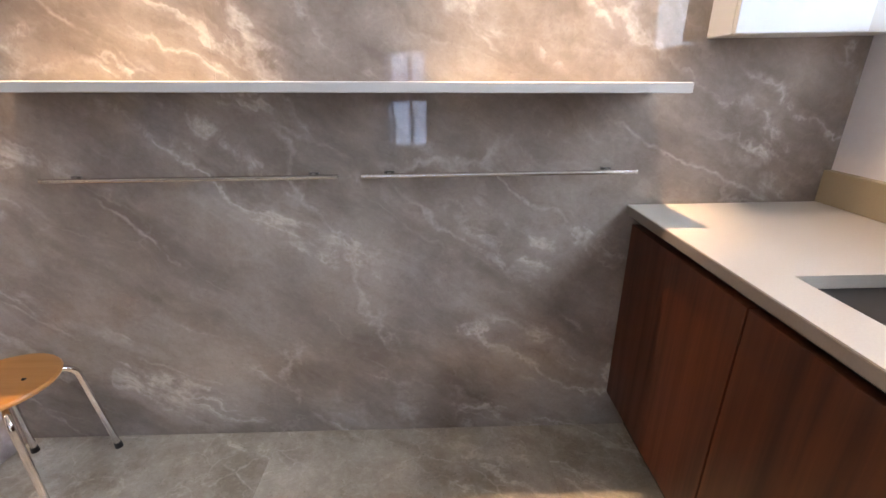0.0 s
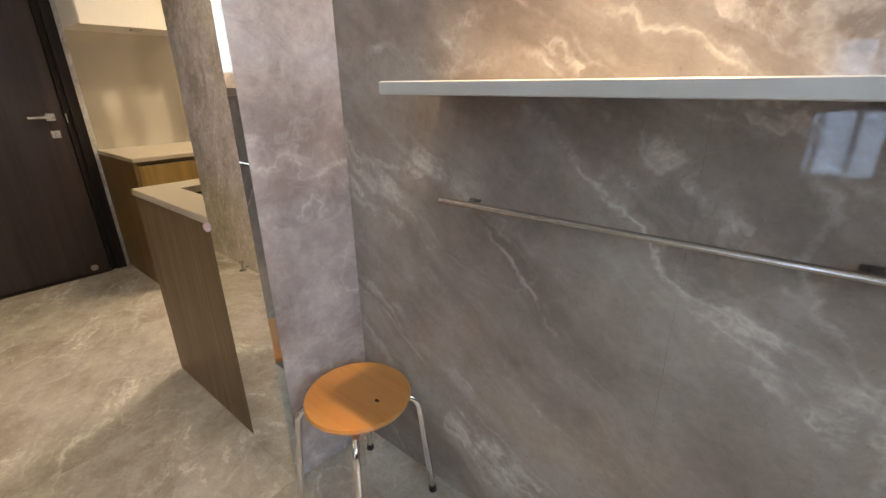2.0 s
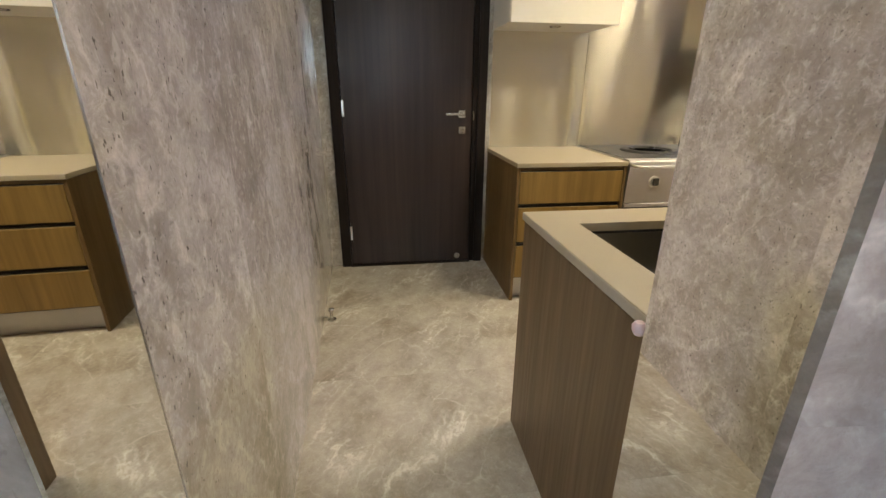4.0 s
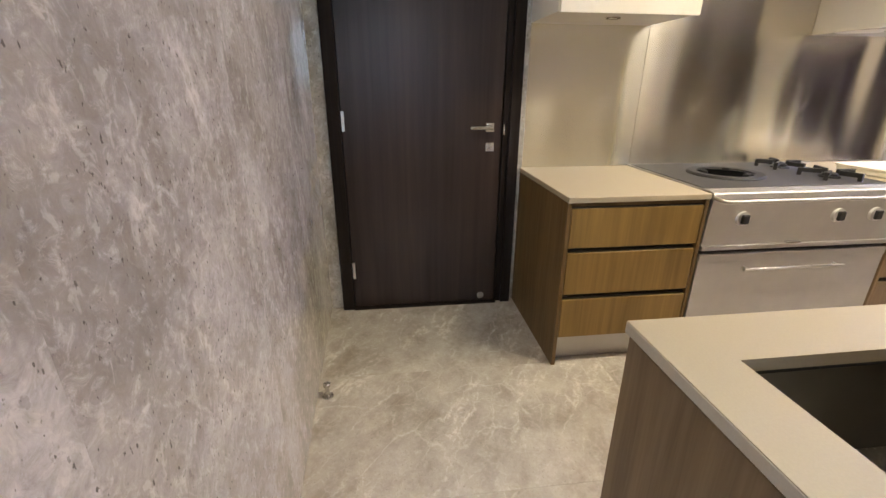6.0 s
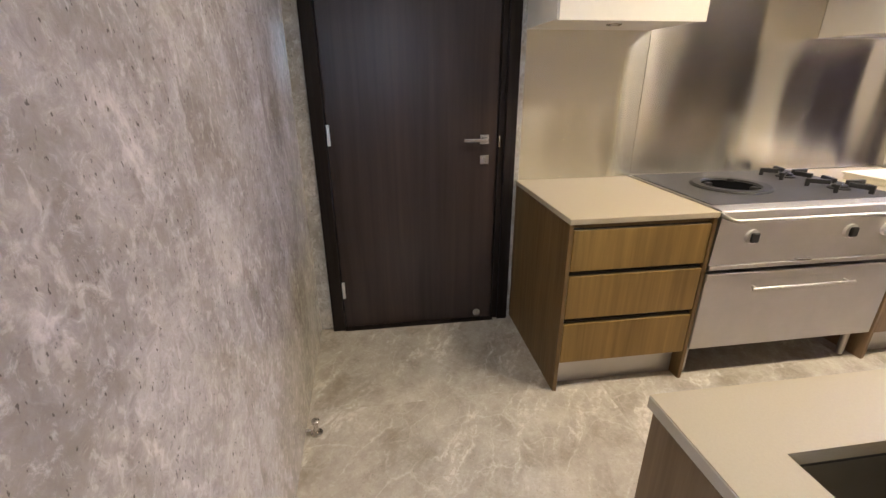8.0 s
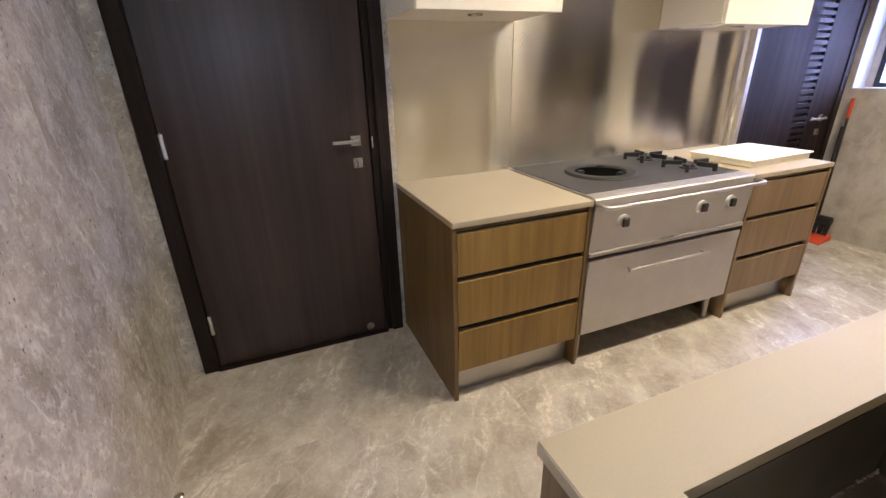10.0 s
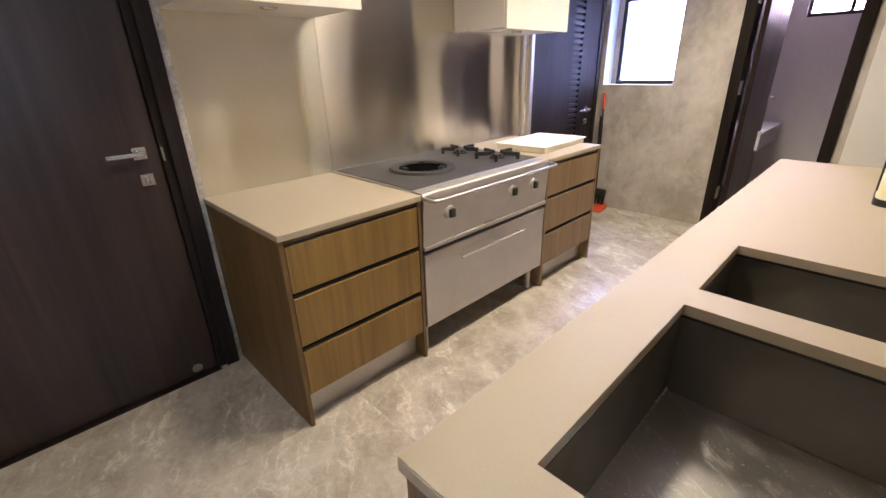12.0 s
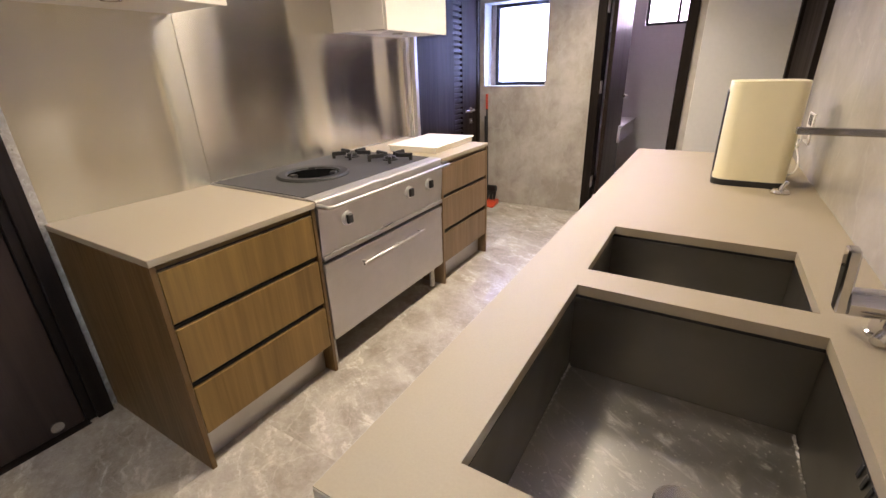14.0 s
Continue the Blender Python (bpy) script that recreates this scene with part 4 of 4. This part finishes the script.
for cx, cy, run_y in ((SL - 0.002, AY1 + 0.001, -0.30), (SR + 0.002, AY1 - 0.01, -0.16)):
    bm = bmesh.new()
    for k in range(26):
        s = (k / 26) ** 1.8
        r = random.uniform(0.0018, 0.0040) * (1 - 0.5 * s)
        sx = 1 if cx < -1.9 else -1
        m = Matrix.LocRotScale((cx + sx * random.uniform(0.001, 0.004), cy + run_y * s, 0.6412 + (0.012 * random.random() ** 3)), None, (1, random.uniform(1.0, 2.6), random.uniform(0.4, 1.0)))
        bmesh.ops.create_icosphere(bm, subdivisions=1, radius=r, matrix=m)
    part("limescale", bm, SEALANT, bigsink, "white limescale crust in the corner", True)
smallsink = basin("sink", "small steel sink beside the large one", SL - 0.004, SR + 0.004, BY0 - 0.004, BY1 + 0.004, 0.8715, 0.70, (-1.88, 2.15))
part("overflow_knob", rod((SR + 0.003, 2.03, 0.80), (SR - 0.012, 2.03, 0.80), 0.010, 0.008), CHROME, smallsink)

# corner guard at the worktop's end
guard = thing("corner_guard", "small pink rubber corner guard on the worktop edge", "corner guard")
part("pad", lathe([(0, -0.018), (0.008, -0.016), (0.013, -0.007), (0.014, 0.003), (0.009, 0.011), (0, 0.013)], (-1.540, CY0 - 0.010, 0.875), 18), PINK, guard, "", True)

# mixer tap
tap = thing("mixer_tap", "chrome mixer tap with a flat lever", "tap")
part("base", lathe([(0, 0), (0.028, 0), (0.028, 0.006), (0.023, 0.010), (0.023, 0.06), (0, 0.06)], (-1.535, 1.905, 0.9), 32), CHROME, tap, "", True)
part("body", rod((-1.603, 1.905, 0.963), (-1.50, 1.905, 0.972), 0.030, 0.030, 28), CHROME, tap, "", True)
bm = box((-0.011, -0.018, -0.024), (0.011, 0.018, 0.115), 0.004, 2)
bm.transform(pose(-1.612, 1.905, 0.962, 0, -4, 0))
part("lever", bm, CHROME, tap)
part("spout", tube([(-1.515, 1.905, 0.97), (-1.515, 1.905, 1.22), (-1.55, 1.88, 1.25), (-1.62, 1.80, 1.25)], 0.012, 14, 3), CHROME, tap, "", True)
part("hose_nut", rod((-1.560, 1.840, 0.915), (-1.545, 1.860, 0.925), 0.012), CHROME, tap)

# swing arm on the wall
arm = thing("wall_rail", "flat chrome bar standing out from the wall over the sink", "rail")
part("bar", box((-1.712, 2.272, 1.241), (PART_X + 0.006, 2.294, 1.259), 0.003), DARK_CHROME, arm)
part("flange", box((PART_X - 0.008, 2.258, 1.222), (PART_X + 0.001, 2.308, 1.278), 0.002), CHROME, arm)

# cream appliance
app = thing("bread_bin", "cream plastic countertop appliance with a dark base", "appliance")


def rounded_prism(x0, x1, y0, y1, z0, z1, r, taper=0.0, lean=0.0):
    bm = bmesh.new()
    rings = []
    for z, f in ((z0, 0.0), (z0 + 0.4 * (z1 - z0), 0.4), (z1 - 0.012, 1.0), (z1, 1.35)):
        s = taper * min(f, 1) + (0.010 if f > 1 else 0)
        ring_pts = []
        for cx, cy, a0 in ((x1 - r, y1 - r, 0), (x0 + r, y1 - r, 90), (x0 + r, y0 + r, 180), (x1 - r, y0 + r, 270)):
            for k in range(7):
                a = radians(a0 + 15 * k)
                px, py = cx + r * math.cos(a), cy + r * math.sin(a)
                mx, my = (x0 + x1) / 2, (y0 + y1) / 2
                ring_pts.append(bm.verts.new((mx + (px - mx) * (1 - s) + lean * min(f, 1), my + (py - my) * (1 - s), z)))
        rings.append(ring_pts)
    for u, v in zip(rings, rings[1:]):
        for k in range(len(u)):
            j = (k + 1) % len(u)
            bm.faces.new((u[k], u[j], v[j], v[k]))
    bm.faces.new(rings[-1])
    bm.faces.new(list(reversed(rings[0])))
    return bm


part("base", rounded_prism(-1.862, -1.580, 3.12, 3.40, 0.9005, 0.926, 0.05), RUBBER, app, "dark plastic base")
shell = part("shell", rounded_prism(-1.858, -1.582, 3.122, 3.398, 0.927, 1.340, 0.055, 0.0, 0.0), CREAM, app, "", True)
part("front_strip", box((-1.863, 3.17, 0.95), (-1.856, 3.35, 1.30), 0.003), RUBBER, app, "dark front")
plug = thing("sink_plug", "small chrome sink plug lying on the worktop", "sink plug")
part("disc", lathe([(0, 0.0), (0.034, 0.0), (0.037, 0.007), (0.027, 0.016), (0, 0.017)], (-1.605, 3.06, 0.9003), 28), CHROME, plug, "", True)
part("post", rod((-1.605, 3.06, 0.914), (-1.590, 3.066, 0.952), 0.010), CHROME, plug)

# socket and cable behind the appliance
sock = thing("wall_socket", "white wall socket with plugs", "socket")
part("plate", box((PART_X - 0.006, 3.62, 1.02), (PART_X + 0.001, 3.78, 1.17), 0.003), WHITE, sock)
for dy in (0.03, 0.065, 0.10):
    part("slot", box((PART_X - 0.008, 3.63 + dy, 1.11), (PART_X - 0.005, 3.642 + dy, 1.16)), IRON, sock)
part("plug", box((PART_X - 0.045, 3.66, 1.045), (PART_X - 0.006, 3.70, 1.085), 0.006, 2), WHITE, sock)
cable = thing("power_cable", "white power cable running from appliance to socket", "cable")
part("cord", tube([(-1.581, 3.33, 0.93), (-1.53, 3.40, 0.915), (-1.50, 3.52, 0.95), (-1.515, 3.66, 1.02), (-1.510, 3.68, 1.06)], 0.004, 8, 3), WHITE, cable, "", True)
part("cord", tube([(-1.581, 3.30, 1.02), (-1.53, 3.42, 1.06), (-1.52, 3.55, 1.09), (-1.508, 3.68, 1.07)], 0.004, 8, 3), WHITE, cable, "", True)

# door stop
stop = thing("door_stop", "small satin steel door stop on the floor by the wall", "door stop")
part("flange", lathe([(0, 0), (0.026, 0), (0.026, 0.006), (0.015, 0.010), (0, 0.010)], (-3.235, 0.262, 0), 28), SATIN, stop, "", True)
part("post", lathe([(0.010, 0.009), (0.009, 0.055), (0.016, 0.058), (0.017, 0.072), (0.012, 0.076), (0, 0.076)], (-3.235, 0.262, 0), 24), SATIN, stop, "", True)
part("tail", rod((-3.235, 0.240, 0.020), (-3.235, 0.216, 0.020), 0.006), SATIN, stop)

# broom and dustpan by the far wall
pan = thing("dustpan", "orange plastic dustpan on the floor with a long handle", "dustpan")
bm = bmesh.new()
outer = [(-4.060, 5.02, 0.004), (-3.800, 4.98, 0.004), (-3.820, 5.18, 0.004), (-4.050, 5.20, 0.004)]
lo = [bm.verts.new(p) for p in outer]
hi = [bm.verts.new((p[0], p[1], 0.010 if k < 2 else 0.05)) for k, p in enumerate(outer)]
for k in range(4):
    bm.faces.new((lo[k], lo[(k + 1) % 4], hi[(k + 1) % 4], hi[k]))
bm.faces.new(lo)
bm.faces.new(hi)
part("scoop", bm, ORANGE, pan)
part("handle", rod((-3.940, 5.14, 0.045), (-3.985, 5.20, 1.02), 0.010), RUBBER, pan)
part("grip", rod((-3.985, 5.20, 1.02), (-3.992, 5.21, 1.17), 0.013), ORANGE, pan)
brush = thing("broom", "small broom with black bristles and a black head", "broom")
part("head", box((-4.030, 5.10, 0.15), (-3.820, 5.15, 0.22), 0.02, 3), RUBBER, brush)
bm = bmesh.new()
for k in range(26):
    x = -4.025 + k * 0.0078
    add_rod(bm, (x, 5.125, 0.155), (x + random.uniform(-0.01, 0.01), 5.12 + random.uniform(-0.02, 0.02), 0.055), 0.007, 0.005, 6)
part("bristles", bm, RUBBER, brush)
part("stick", rod((-3.960, 5.13, 0.21), (-4.005, 5.20, 0.95), 0.009), RUBBER, brush)

# bench shelf in the small room
bench = thing("wall_desk", "white wall-hung desk in the small room", "desk")
part("top", box((-3.19, 5.95, 0.78), (-2.72, 6.9, 0.80), 0.003), LILAC, bench)
part("drawer", box((-3.19, 5.96, 0.62), (-2.74, 6.89, 0.779), 0.003), LILAC, bench)
for z in (1.36, 1.78):
    rack = thing("wall_shelf", "short white wall shelf in the small room", "shelf", "annex shelves")
    part("board", box((-3.199, 6.2, z), (-2.98, 6.95, z + 0.03), 0.003), LILAC, rack)

# ---- stone slabs: walls and floor, last ----
def slab_pieces(owner_name, cells, make, mat, name="slab"):
    owner = bpy.data.objects[owner_name]
    for cell in cells:
        part(name, make(cell), mat, owner)


def stops(a, b, marks):
    inside = sorted(m for m in marks if a < m < b)
    e = [a, *inside, b]
    return list(zip(e, e[1:]))


J = 0.0004
slab_pieces("wall_north", [(u, v) for u in stops(STUB_X - 0.0, NEAR_X, (-0.24, 0.765)) for v in stops(0, CEIL, (0.905, 1.805))],
            lambda c: box((c[0][0] + 0.00012, WALL_Y, c[1][0] + 0.00012), (c[0][1] - 0.00012, WALL_Y + 0.012, c[1][1] - 0.00012)), MARBLE)


def stub_slab(c):
    """The face of the short stub, a little off square towards the corner."""
    bm = box((STUB_X - 0.014, c[0][0] + J, c[1][0]), (STUB_X, c[0][1] - J, c[1][1]))
    for v in bm.verts:
        if v.co.y > WALL_Y - 0.05 and v.co.x > STUB_X - 0.005:
            v.co.x += 0.03
    return bm


slab_pieces("wall_partition", [(u, v) for u in [(GAP_HI + 0.025, WALL_Y - 0.001)] for v in stops(0, CEIL, (0.905, 1.805))], stub_slab, MARBLE_STUB)
slab_pieces("wall_partition", [((-1.95, GAP_LO - 0.003), v) for v in stops(0, CEIL, (0.905, 1.805))],
            lambda c: box((STUB_X - 0.014, c[0][0] + J, c[1][0]), (STUB_X + 0.02, c[0][1] - J, c[1][1])), MARBLE)
slab_pieces("wall_partition", [(u, v) for u in stops(GAP_HI + 0.010, 4.0, (2.0, 3.0)) for v in [(0.0, CEIL)]],
            lambda c: box((PART_X, c[0][0] + J, c[1][0]), (PART_X + 0.012, c[0][1] - J, c[1][1])), MARBLE_SIDE)


def passage_slab(c):
    bm = box((c[0][0] + J * 0.4, -0.012, c[1][0]), (c[0][1] - J * 0.4, 0.0, c[1][1]))
    bm.transform(PASSAGE)
    return bm


slab_pieces("wall_passage", [(u, v) for u in stops(-2.89, -MIRROR_W - 0.001, (-2.13, -1.40, -0.69)) for v in [(0, CEIL)]], passage_slab, MARBLE_WALL)
slab_pieces("wall_west", [((0.17, 0.262), (0, CEIL)), ((1.362, 1.402), (0, CEIL)), ((0.262, 1.362), (2.142, CEIL)), ((3.967, 4.0), (0, CEIL))],
            lambda c: box((BACK_X - 0.012, c[0][0], c[1][0]), (BACK_X + 0.014, c[0][1], c[1][1])), MARBLE_WALL)
slab_pieces("floor", [(u, v) for u in stops(-4.27, STUB_X - 0.006, (-3.37, -2.64, -1.93)) for v in stops(0.15, 5.5, (1.66, 3.1, 4.55))],
            lambda c: box((c[0][0] + J, c[1][0] + J, -0.012), (c[0][1] - J, c[1][1] - J, 0.0)), FLOOR)
slab_pieces("floor", [(u, v) for u in stops(STUB_X - 0.006, NEAR_X, (-0.25, 0.765)) for v in stops(-2.0, WALL_Y + 0.01, (-0.6, 0.62))],
            lambda c: box((c[0][0] + J, c[1][0] + J, -0.012), (c[0][1] - J, c[1][1] - J, 0.0)), FLOOR)
slab_pieces("floor", [((-3.2, -1.9), (5.5, 7.0))], lambda c: box((c[0][0], c[1][0], -0.012), (c[0][1], c[1][1], 0.0)), FLOOR)
